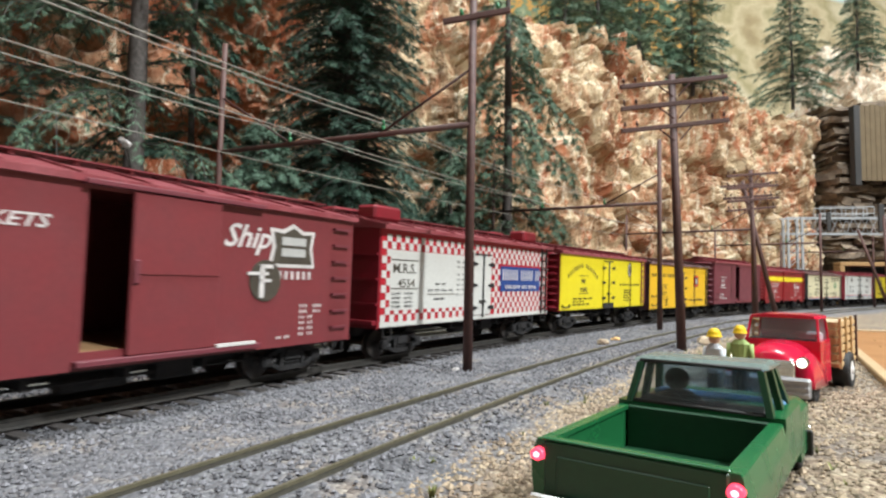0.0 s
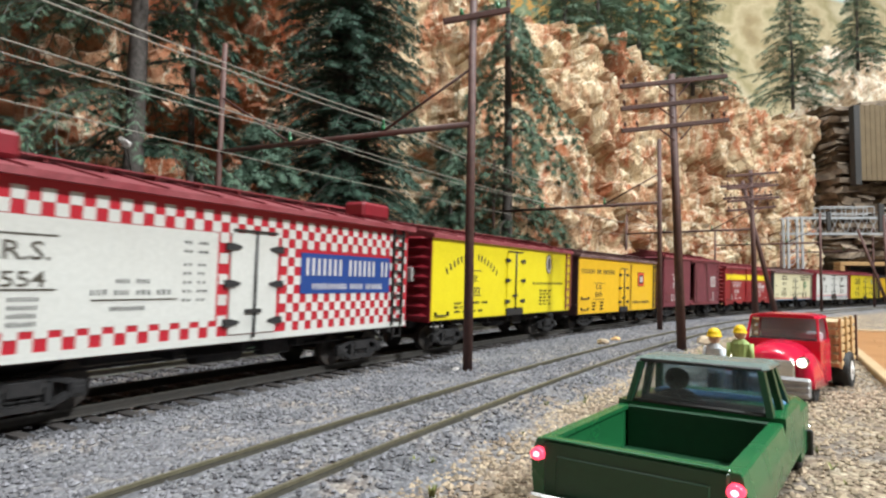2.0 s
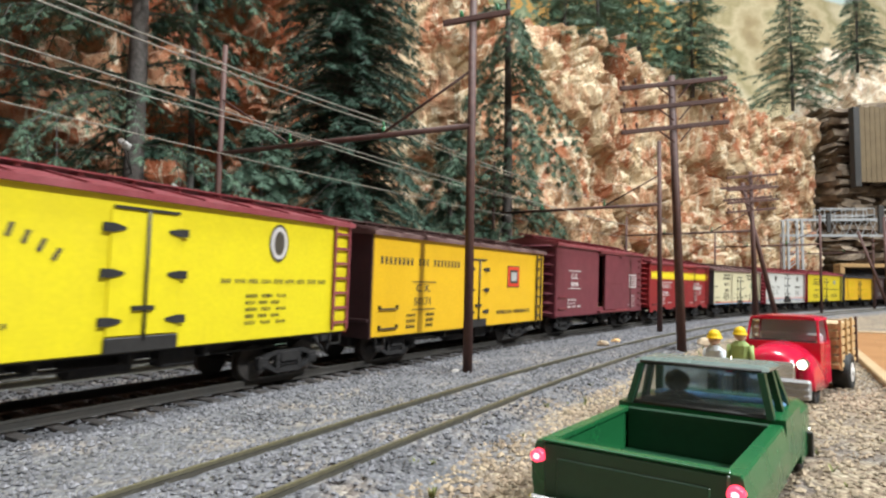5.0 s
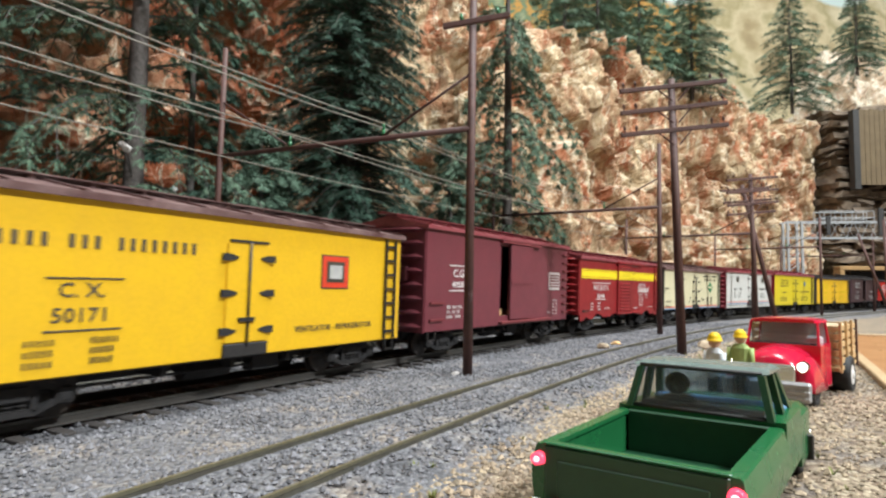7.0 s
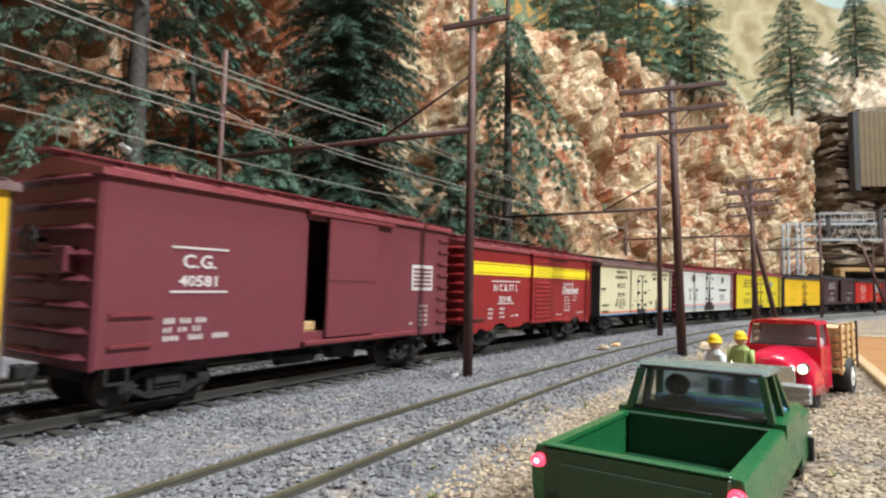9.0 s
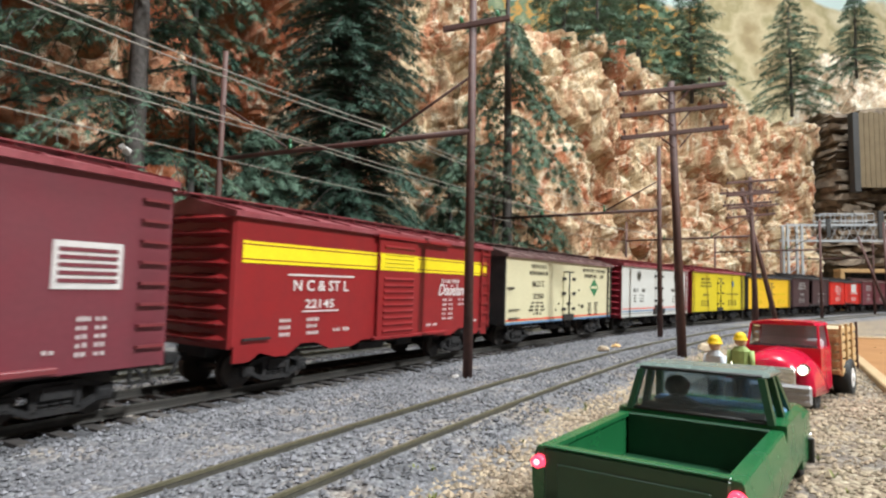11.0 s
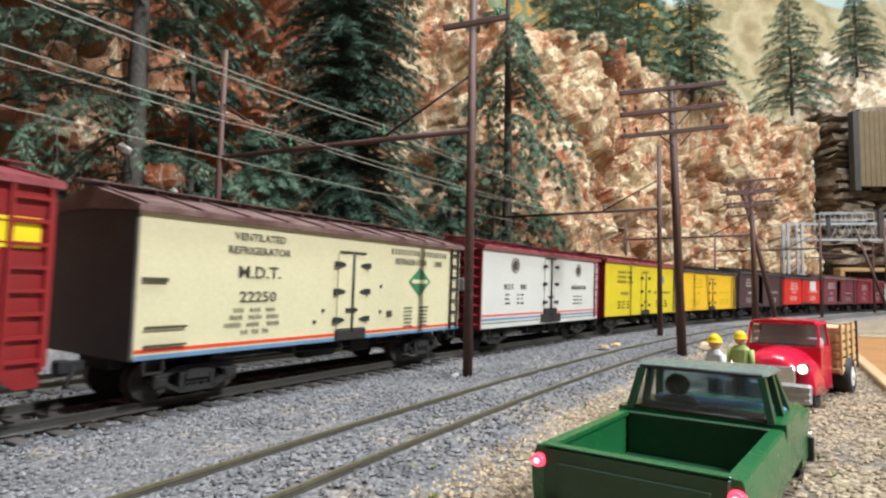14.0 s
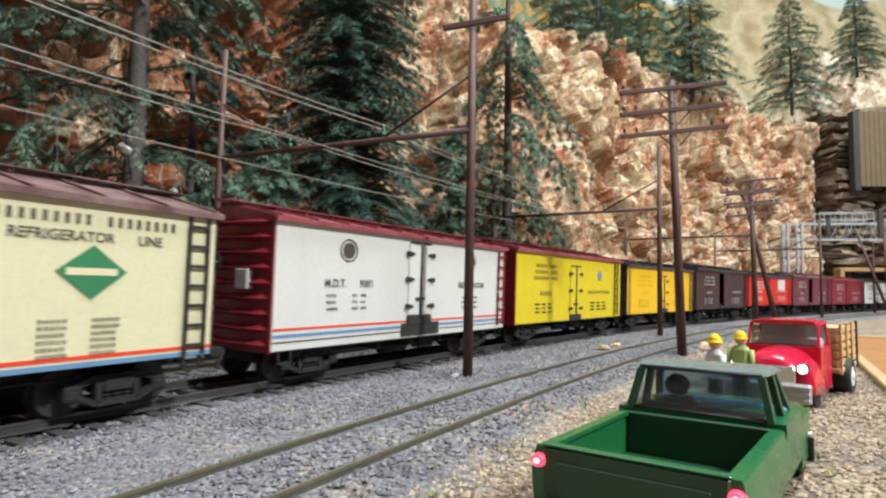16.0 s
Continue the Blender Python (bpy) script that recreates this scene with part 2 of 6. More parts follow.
def ground_material():
    """Grey ballast by the tracks; tan dirt and stones on the lot."""
    m = bpy.data.materials.new("ground_ballast_and_dirt")
    m.use_nodes = True
    nt = m.node_tree
    n, l = nt.nodes, nt.links
    b = n["Principled BSDF"]
    b.inputs["Roughness"].default_value = 0.95
    tc = n.new("ShaderNodeTexCoord")
    at = n.new("ShaderNodeAttribute")
    at.attribute_name = "lot"
    v = n.new("ShaderNodeTexVoronoi")
    v.inputs["Scale"].default_value = 900
    l.new(tc.outputs["Object"], v.inputs["Vector"])
    ns = n.new("ShaderNodeTexNoise")
    ns.inputs["Scale"].default_value, ns.inputs["Detail"].default_value = 60, 6
    l.new(tc.outputs["Object"], ns.inputs["Vector"])

    def grains(stops):
        sep = n.new("ShaderNodeSeparateColor")
        l.new(v.outputs["Color"], sep.inputs[0])
        r = n.new("ShaderNodeValToRGB")
        els = r.color_ramp.elements
        while len(els) < len(stops):
            els.new(0.5)
        for e, (p, c) in zip(els, stops):
            e.position, e.color = p, (*c, 1)
        l.new(sep.outputs[0], r.inputs[0])
        return r.outputs[0]

    grey = grains([(0, (.092, .09, .098)), (.35, (.145, .142, .152)), (.7, (.18, .176, .19)), (1, (.24, .236, .24))])
    tan = grains([(0, (.12, .08, .055)), (.3, (.22, .16, .11)), (.7, (.31, .24, .165)), (1, (.44, .36, .26))])
    edge = n.new("ShaderNodeMath")
    edge.operation, edge.use_clamp = "ADD", True
    sp = n.new("ShaderNodeMapRange")
    sp.inputs[1].default_value, sp.inputs[2].default_value, sp.inputs[3].default_value, sp.inputs[4].default_value = .35, .65, -.45, .45
    l.new(ns.outputs["Fac"], sp.inputs[0])
    l.new(sp.outputs[0], edge.inputs[0])
    l.new(at.outputs["Fac"], edge.inputs[1])
    mix = n.new("ShaderNodeMixRGB")
    l.new(edge.outputs[0], mix.inputs[0])
    l.new(grey, mix.inputs[1])
    l.new(tan, mix.inputs[2])
    hs = n.new("ShaderNodeHueSaturation")
    hv = n.new("ShaderNodeMapRange")
    hv.inputs[1].default_value, hv.inputs[2].default_value, hv.inputs[3].default_value, hv.inputs[4].default_value = .3, .7, .8, 1.2
    l.new(ns.outputs["Fac"], hv.inputs[0])
    l.new(hv.outputs[0], hs.inputs["Value"])
    l.new(mix.outputs[0], hs.inputs["Color"])
    l.new(hs.outputs[0], b.inputs["Base Color"])
    bp = n.new("ShaderNodeBump")
    bp.inputs["Strength"].default_value, bp.inputs["Distance"].default_value, bp.invert = 1.0, .0008, True
    l.new(v.outputs["Distance"], bp.inputs["Height"])
    l.new(bp.outputs[0], b.inputs["Normal"])
    return m


M["ground"] = ground_material()

# ---- shape helpers (millimetres) ----


def part(name, bm, material, parent=None, label="", smooth=False):
    """One mesh object from a bmesh in millimetres, under parent."""
    bmesh.ops.scale(bm, vec=(MM, MM, MM), verts=bm.verts)
    me = bpy.data.meshes.new(name)
    bm.to_mesh(me)
    bm.free()
    for m in (material if isinstance(material, (list, tuple)) else [material]):
        me.materials.append(m)
    if smooth:
        me.polygons.foreach_set("use_smooth", [True] * len(me.polygons))
    ob = new(name, me)
    if parent:
        ob.parent = parent
    if label:
        ob["label"] = label
    return ob


def thing(name, label, category, group="", m=None, kind=""):
    ob = new(name)
    ob.empty_display_size = 0.01
    if m is not None:
        ob.matrix_world = m
    return tagged(ob, label, category, group, kind)


def mm_pose(x, y, z, rz=0, rx=0, ry=0):
    return pose(x * MM, y * MM, z * MM, rx, ry, rz)


def box(bm, x0, x1, y0, y1, z0, z1, bevel=0.0, mi=0):
    c = [bm.verts.new(p) for p in ((x0, y0, z0), (x1, y0, z0), (x1, y1, z0), (x0, y1, z0), (x0, y0, z1), (x1, y0, z1), (x1, y1, z1), (x0, y1, z1))]
    fs = [bm.faces.new([c[i] for i in q]) for q in ((3, 2, 1, 0), (4, 5, 6, 7), (0, 1, 5, 4), (1, 2, 6, 5), (2, 3, 7, 6), (3, 0, 4, 7))]
    for f in fs:
        f.material_index = mi
    if bevel:
        es = {e for f in fs for e in f.edges}
        bmesh.ops.bevel(bm, geom=list(es), offset=bevel, segments=1, affect="EDGES", profile=0.5)
    return bm


def rod(bm, p0, p1, r0, r1=None, n=8, caps=True, mi=0):
    r1 = r0 if r1 is None else r1
    p0, p1 = Vector(p0), Vector(p1)
    d = (p1 - p0).normalized()
    u = d.orthogonal().normalized()
    w = d.cross(u)
    rings = []
    for p, r in ((p0, r0), (p1, r1)):
        rings.append([bm.verts.new(p + (u * math.cos(a) + w * math.sin(a)) * r) for a in [2 * math.pi * i / n for i in range(n)]])
    fs = [bm.faces.new((rings[0][i], rings[0][(i + 1) % n], rings[1][(i + 1) % n], rings[1][i])) for i in range(n)]
    for f in fs:
        f.smooth = n > 5
    if caps:
        fs += [bm.faces.new(rings[0][::-1]), bm.faces.new(rings[1])]
    for f in fs:
        f.material_index = mi
    return bm


def loft(bm, sections, close=True, mi=0):
    """Skin over a list of equal rings of points."""
    rings = [[bm.verts.new(p) for p in s] for s in sections]
    n = len(rings[0])
    for a, c in zip(rings, rings[1:]):
        for i in range(n if close else n - 1):
            bm.faces.new((a[i], a[(i + 1) % n], c[(i + 1) % n], c[i])).material_index = mi
    if close:
        bm.faces.new(rings[0][::-1]).material_index = mi
        bm.faces.new(rings[-1]).material_index = mi
    bmesh.ops.recalc_face_normals(bm, faces=bm.faces)
    return bm


def B():
    return bmesh.new()


# ---- the line of the main track ----
S_STEP = 2.0
S_LO, S_HI = -1500.0, 2600.0


def heading(s):
    q = np.clip(s, -300.0, 1100.0) / 500
    return .5849 + .22222 * q + .00556 * q * q - .02463 * q ** 3 + np.maximum(s - 1100.0, 0) * 3e-4


_s = np.arange(S_LO, S_HI + 1, S_STEP)
_h = heading(_s)
_i0 = int(round(-S_LO / S_STEP))
_x = np.concatenate([[0], np.cumsum((np.sin(_h[1:]) + np.sin(_h[:-1])) / 2 * S_STEP)])
_y = np.concatenate([[0], np.cumsum((np.cos(_h[1:]) + np.cos(_h[:-1])) / 2 * S_STEP)])
_x += 22.09 - _x[_i0]
_y += 269.32 - _y[_i0]


def line(s, o=0.0, z=0.0):
    """A point at s along the train's near side, o millimetres to its right (seen going away), z over the rail."""
    h = float(heading(np.array(s)))
    return Vector((float(np.interp(s, _s, _x)) + o * math.cos(h), float(np.interp(s, _s, _y)) - o * math.sin(h), z))


CANT = 1.64  # degrees by which the main track leans to the inside of its curve
GROUND = -3.0

# ---- ground, room, tracks ----


def lot_share(x, y):
    """0 on the ballast, 1 on the dirt lot to the right of the siding."""
    best = min(range(-300, 1101, 100), key=lambda s: (line(s).x - x) ** 2 + (line(s).y - y) ** 2)
    h = float(heading(np.array(best)))
    p = line(best)
    return (x - p.x) * math.cos(h) - (y - p.y) * math.sin(h)


def build_ground():
    bm = B()
    xs = [-1500, -1000, -600, -400] + list(range(-250, 700, 9)) + [800, 1000, 1300, 1700, 2400]
    ys = [-1500, -900, -500, -200, -80] + list(range(-20, 1000, 9)) + [1100, 1300, 1600, 2200]
    lay = bm.verts.layers.float.new("lot")
    grid = []
    for y in ys:
        row = []
        for x in xs:
            o = lot_share(x, y)
            z = GROUND + 0.35 * noise.noise((x * .03, y * .03, 0)) + 0.25 * noise.noise((x * .11, y * .11, 3))
            if 34 < o < 72:
                z += 1.75 * min(1.0, (o - 34) / 7, (72 - o) / 7)
            if o < -100:
                z += min((-100 - o) * 0.12, 10)
            v = bm.verts.new((x, y, z))
            v[lay] = max(0.0, min(1.0, (o - 66 + 14 * noise.noise((x * .02, y * .02, 9))) / 22))
            row.append(v)
        grid.append(row)
    for a, c in zip(grid, grid[1:]):
        for i in range(len(xs) - 1):
            bm.faces.new((a[i], a[i + 1], c[i + 1], c[i]))
    ob = part("ground", bm, M["ground"], smooth=True)
    tagged(ob, "grey ballast and tan gravel ground of the layout", "ground", kind="structure")


def build_room():
    for name, b, mt in (("floor", (-2600, 3200, -2600, 3000, -1120, -1100), "floor_room"), ("ceiling", (-2600, 3200, -2600, 3000, 2000, 2020), "shell"),
                        ("wall_south", (-2600, 3200, -2620, -2600, -1100, 2000), "shell"), ("wall_north", (-2600, 3200, 3000, 3020, -1100, 2000), "shell"),
                        ("wall_west", (-2620, -2600, -2600, 3000, -1100, 2000), "shell"), ("wall_east", (3200, 3220, -2600, 3000, -1100, 2000), "shell")):
        tagged(part(name, box(B(), *b), M[mt]), "plain " + name.split("_")[0] + " of the layout room", name.split("_")[0], kind="structure")


def sweep(bm, pts, prof, mi=None):
    """Sweep a closed profile (right, up) along points given as (place, right vector)."""
    rings = []
    for p, r in pts:
        rings.append([bm.verts.new(p + r * a + Vector((0, 0, c))) for a, c in prof])
    n = len(prof)
    for a, c in zip(rings, rings[1:]):
        for i in range(n):
            f = bm.faces.new((a[i], c[i], c[(i + 1) % n], a[(i + 1) % n]))
            if mi:
                f.material_index = mi[i]


RAIL_PROF = [(-.31, 0), (.31, 0), (.31, -.5), (.17, -.65), (.17, -1.7), (.6, -2.1), (-.6, -2.1), (-.17, -1.7), (-.17, -.65), (-.31, -.5)]
RAIL_MI = [0, 0, 1, 1, 1, 1, 1, 1, 1, 0]


def build_track(name, label, at, lo, hi, ties, cant=0.0, sunk=0.0, steel=("rail", "rail_side")):
    """at(s) gives the track's middle and its right vector."""
    tr = thing(name, label, "railway track", kind="structure")
    for side in (-8.6, 8.6):
        bm = B()
        pts = []
        for s in np.arange(lo, hi, 12.0):
            p, r = at(float(s))
            q = p + r * side
            q.z += -math.tan(radians(cant)) * side
            pts.append((q, r))
        sweep(bm, pts, RAIL_PROF, RAIL_MI)
        part("rail", bm, [M[k] for k in steel], tr)
    rng = random.Random(4)
    near, far = [], B()
    for s in np.arange(lo, hi, 7.2):
        p, r = at(float(s) + rng.uniform(-.5, .5))
        f = Vector((-r.y, r.x, 0))
        w = 14.8 + rng.uniform(-.7, .7)
        z1 = -2.1 - sunk + rng.uniform(-.12, .05)
        near.append((p, r, f, w, z1, s))
    inside = [t for t in near if ties[0] < t[5] < ties[1]]
    me = None
    for p, r, f, w, z1, s in near:
        if ties[0] < s < ties[1]:
            if me is None:
                bm = box(B(), -14.8, 14.8, -1.35, 1.35, -4.0, -2.12, 0.15)
                bmesh.ops.scale(bm, vec=(MM,) * 3, verts=bm.verts)
                me = bpy.data.meshes.new("tie")
                bm.to_mesh(me)
                bm.free()
                me.materials.append(M["tie"])
            ob = new("tie", me)
            ob.parent = tr
            ob.matrix_basis = mm_pose(p.x, p.y, p.z + z1 + 2.12, math.degrees(math.atan2(r.y, r.x)), 0, cant)
        else:
            c = [p + r * a + f * b_ for a, b_ in ((-w, -1.3), (w, -1.3), (w, 1.3), (-w, 1.3))]
            lo_v = [far.verts.new((q.x, q.y, p.z - 4)) for q in c]
            hi_v = [far.verts.new((q.x, q.y, p.z + z1)) for q in c]
            far.faces.new(hi_v)
            for i in range(4):
                far.faces.new((lo_v[i], lo_v[(i + 1) % 4], hi_v[(i + 1) % 4], hi_v[i]))
    part("far_ties", far, M["tie"], tr)["kind"] = "stuff"


def right_of(s):
    h = float(heading(np.array(s)))
    return Vector((math.cos(h), -math.sin(h), 0))


def main_at(s):
    return line(s, -18.0, 0.49), right_of(s)


def second_at(s):
    return line(s, -18.0 - 52, -.4), right_of(s)


def siding_at(s):
    return line(s, 52.6, 0.0), right_of(s)


# ---- rolling stock ----
S0 = {"rocket": -237.5, "checker": -81.3, "lemon": 74.6, "amber": 223.9, "plum": 377.9, "stripe": 532.5, "cream": 686.7, "snow": 844.1, "mustard": 995.0,
      "gold": 1152.3, "umber": 1303.1, "scarlet": 1452.0, "walnut": 1601.5, "maroon": 1758.6, "grey": 1911.5}
SPEED = 60.768


def gone(t):
    q = t / 16.0
    return SPEED * t + 25.57 * q * (1 - q) - 4.737 * q * (1 - q) * (1 - 2 * q)


def car_pose(s, length):
    a, c = line(s), line(s + length)
    d = c - a
    return mm_pose(a.x, a.y, a.z, math.degrees(math.atan2(d.y, d.x)), CANT)


WIDE = 36.0
WHEELS, CARS = [], []


def plate(bm, x0, x1, z0, z1, y=0.0, mi=0):
    """A thin flat panel on the near side."""
    box(bm, x0, x1, y - .12, y + .3, z0, z1, 0, mi)


def put_text(bm, body, x, z, size, align="CENTER", stretch=1.0, slant=0.0):
    """Letters of the built-in font on the near side, middle or start at x, foot at z."""
    cu = bpy.data.curves.new("letters", "FONT")
    cu.body, cu.size, cu.align_x, cu.extrude, cu.resolution_u, cu.shear = body, size * 1.35, align, 0.05, 2, slant
    cu.offset = size * .018
    ob = bpy.data.objects.new("letters", cu)
    me = bpy.data.meshes.new_from_object(ob)
    bpy.data.objects.remove(ob)
    me.transform(Matrix.Translation((x, -.13, z)) @ Matrix.Rotation(math.pi / 2, 4, "X") @ Matrix.Diagonal((stretch, 1, 1, 1)))
    bm.from_mesh(me)
    bpy.data.meshes.remove(me)


def lettering(bm, material, car, name="lettering", gap=3.2):
    """Each block of writing on a car's side as a part of its own."""
    seen, blocks = set(), []
    for v in bm.verts:
        if v in seen:
            continue
        todo, isle = [v], []
        seen.add(v)
        while todo:
            w = todo.pop()
            isle.append(w)
            for e in w.link_edges:
                u = e.other_vert(w)
                if u not in seen:
                    seen.add(u)
                    todo.append(u)
        xs, zs = [w.co.x for w in isle], [w.co.z for w in isle]
        here = [min(xs), max(xs), min(zs), max(zs), isle]
        merged = True
        while merged:
            merged = False
            for k in blocks:
                if here[0] < k[1] + gap and k[0] < here[1] + gap and here[2] < k[3] + gap and k[2] < here[3] + gap:
                    here = [min(here[0], k[0]), max(here[1], k[1]), min(here[2], k[2]), max(here[3], k[3]), here[4] + k[4]]
                    blocks.remove(k)
                    merged = True
                    break
        blocks.append(here)
    for k in blocks:
        piece = B()
        fresh = {w: piece.verts.new(w.co) for w in k[4]}
        for f in {f for w in k[4] for f in w.link_faces}:
            piece.faces.new([fresh[w] for w in f.verts])
        part(name, piece, material, car)
    bm.free()


def bars(bm, x0, x1, z, h, n, rng, gap=.22, thin=.38):
    """Unreadable writing: a run of word-long bars, made of letter-wide strokes."""
    w = (x1 - x0) / n
    for i in range(n):
        a = x0 + i * w
        c = a + w * (1 - gap) * rng.uniform(.8, 1)
        m = max(2, int((c - a) / .95))
        for k in range(m):
            x = a + (c - a) * k / m
            box(bm, x, x + .50, -.2, 0, z, z + h * (thin + .28) * rng.uniform(.8, 1))


def strokes(bm, x0, x1, z, h, words):
    """A name shown as plain letter-sized blocks."""
    total = sum(words) + len(words) - 1
    w = (x1 - x0) / total
    x = x0
    for k in words:
        for i in range(k):
            box(bm, x + .26 * w, x + .66 * w, -.2, 0, z, z + h)
            x += w
        x += w


def sideframe(bm, y, sgn):
    """A cast truck side: top and bottom chord, columns, journal boxes and springs."""
    o = .8 * sgn
    lo, hi = min(y, y + o * 2), max(y, y + o * 2)
    for x in (-9.6, 9.6):
        box(bm, x - 1.7, x + 1.7, lo - .3, hi + .3, 3.3, 6.6, .3)
        box(bm, x - 1.2, x + 1.2, lo - .6, hi + .6, 3.9, 5.6, .2)
    loft(bm, [[(x, lo, z - .6), (x, hi, z - .6), (x, hi, z + .7), (x, lo, z + .7)] for x, z in ((-9.5, 6.1), (-5.5, 7.4), (5.5, 7.4), (9.5, 6.1))])
    loft(bm, [[(x, lo, z - .6), (x, hi, z - .6), (x, hi, z + .6), (x, lo, z + .6)] for x, z in ((-9.5, 4.6), (-4.6, 2.4), (4.6, 2.4), (9.5, 4.6))])
    for x in (-4.2, 4.2):
        box(bm, x - .6, x + .6, lo, hi, 2.4, 7.2)
    for x in (-2.2, 0, 2.2):
        for k in range(4):
            rod(bm, (x, y + o, 2.9 + k * .8), (x, y + o, 3.3 + k * .8), .95, n=8)
    box(bm, -3.6, 3.6, lo, hi, 6, 7)


def make_truck(x, car):
    tr = part("truck", box(B(), -3.2, 3.2, 4, WIDE - 4, 4.6, 7.6, .3), M["frame"], car)
    tr.location = (x * MM, 0, 0)
    for y, s in ((4.4, 1), (WIDE - 4.4, -1)):
        bm = B()
        sideframe(bm, y, s)
        part("side_frame", bm, M["frame"], tr)
    for dx in (-9.6, 9.6):
        bm = B()
        rod(bm, (0, -11.4, 0), (0, 11.4, 0), .9, n=8)
        for y in (-8.3, 8.3):
            sg = 1 if y > 0 else -1
            rod(bm, (0, y - 1.0, 0), (0, y + 1.0, 0), 4.8, n=24)
            rod(bm, (0, y - sg * 1.0, 0), (0, y - sg * 1.6, 0), 5.3, n=24)
            rod(bm, (0, y + sg * 1.0, 0), (0, y + sg * 1.3, 0), 1.7, n=10)
            for k in range(5):
                a = k * 2 * math.pi / 5
                rod(bm, (math.cos(a) * 3.1, y + sg * 1.0, math.sin(a) * 3.1), (math.cos(a) * 3.1, y + sg * 1.12, math.sin(a) * 3.1), .55, n=6)
        wh = part("wheelset", bm, M["wheel"], tr)
        wh.location = (dx * MM, WIDE / 2 * MM, 4.8 * MM)
        WHEELS.append((wh, dx))
    return tr


def ladder(x, z0, z1, y, mt, car, rungs, width=6.5, side=False):
    """A ladder with stiles on the near side, or loose grab irons."""
    if side:
        for k in range(rungs):
            z = z0 + (z1 - z0) * (k + .5) / rungs
            bm = box(B(), x, x + width, y - 1.15, y - .6, z - .3, z + .3)
            for dx in (.2, width - .2):
                box(bm, x + dx - .25, x + dx + .25, y - .9, y, z - .3, z + .3)
            part("grab_iron", bm, mt, car)
        return
    bm = B()
    for dx in (0, width):
        box(bm, x + dx - .35, x + dx + .35, y - 1.1, y - .5, z0, z1)
    for k in range(rungs):
        z = z0 + (z1 - z0) * (k + .5) / rungs
        box(bm, x, x + width, y - 1.05, y - .6, z - .35, z + .35)
    return part("ladder", bm, mt, car)


def base_car(key, label, length, zb, zt, rise, body_mat, end_mat, roof_mat, group="freight cars of the moving train", ribs=9, side_sill=True, over=1.3,
             wooden_end=False, hole=None):
    """Body shell with ends, peaked roof, running board, underframe, trucks and couplers."""
    car = thing("boxcar" if "boxcar" in label else "refrigerator_car", label, "freight car", group)
    CARS.append((car, S0[key], length))
    # sides; the near one may have a door hole (x0, x1, z0, z1)
    bm = B()
    if hole:
        a, c, z0, z1 = hole
        box(bm, 0, a, 0, 1.4, zb, zt)
        box(bm, c, length, 0, 1.4, zb, zt)
        box(bm, a, c, 0, 1.4, z1, zt)
        box(bm, a, c, 0, 1.4, zb, z0)
        part("near_side", bm, body_mat, car)
        part("floor_deck", box(B(), 1, length - 1, 1.4, WIDE - 1.2, zb + .8, z0), M["inside"], car)
        part("far_side", box(B(), 0, length, WIDE - 1.2, WIDE, zb, zt), body_mat, car)
    else:
        part("body", box(bm, 0, length, 0, WIDE, zb, zt, .25), body_mat, car)
    for x0, x1, sg in ((-.6, .6, -1), (length - .6, length + .6, 1)):
        bm = box(B(), x0, x1, .35, WIDE - .35, zb - .4, zt)
        e = x0 if sg < 0 else x1
        # gable
        loft(bm, [[(x0, .35, zt), (x0, WIDE / 2, zt + rise), (x0, WIDE - .35, zt)], [(x1, .35, zt), (x1, WIDE / 2, zt + rise), (x1, WIDE - .35, zt)]])
        if ribs:
            for k in range(ribs):
                z = zb + 1.8 + (zt - zb - 3) * k / (ribs - 1)
                ridge = loft(B(), [[(e, y, z - q), (e + sg * (.15 + 1.5 * (q > .3)), y, z), (e, y, z + q), (e - sg * .2, y, z)] for y, q in ((1.4, .3), (4.2, 1.15), (WIDE / 2 - 3, 1.15), (WIDE / 2, .5), (WIDE / 2 + 3, 1.15), (WIDE - 4.2, 1.15), (WIDE - 1.4, .3))])
                part("end_rib", ridge, end_mat, car)
        part("end_wall", bm, end_mat, car)
    # roof
    bm = B()
    y0, y1 = -over, WIDE + over
    loft(bm, [[(x, y0, zt - .9), (x, y0, zt + .5), (x, WIDE / 2, zt + rise + .8), (x, y1, zt + .5), (x, y1, zt - .9), (x, WIDE / 2, zt + .2)] for x in (-1.1, length + 1.1)])
    roof = part("roof", bm, roof_mat, car)
    for k in range(11):
        x = 1 + (length - 2) * k / 10
        seam = loft(B(), [[(x - .45, y0 + .1, zt + .45), (x + .45, y0 + .1, zt + .45), (x + .45, y0 + .1, zt + 1.0), (x - .45, y0 + .1, zt + 1.0)],
                  [(x - .45, WIDE / 2, zt + rise + .7), (x + .45, WIDE / 2, zt + rise + .7), (x + .45, WIDE / 2, zt + rise + 1.3), (x - .45, WIDE / 2, zt + rise + 1.3)]])
        part("roof_seam", seam, roof_mat, roof)
    bm = B()
    for dy in (-2.6, 0, 2.6):
        box(bm, -3.4, length + 3.4, WIDE / 2 + dy - 1.15, WIDE / 2 + dy + 1.15, zt + rise + 1.3, zt + rise + 1.9 + .12 * dy)
    for k in range(12):
        x = 1 + (length - 2) * k / 11
        box(bm, x - .5, x + .5, WIDE / 2 - 3, WIDE / 2 + 3, zt + rise + .4, zt + rise + 1.3)
    part("running_board", bm, roof_mat, car)
    # underframe
    bm = box(B(), 2, length - 2, 12, WIDE - 12, zb - 3.6, zb)
    box(bm, 1, length - 1, 2.5, WIDE - 2.5, zb - .8, zb + .3)
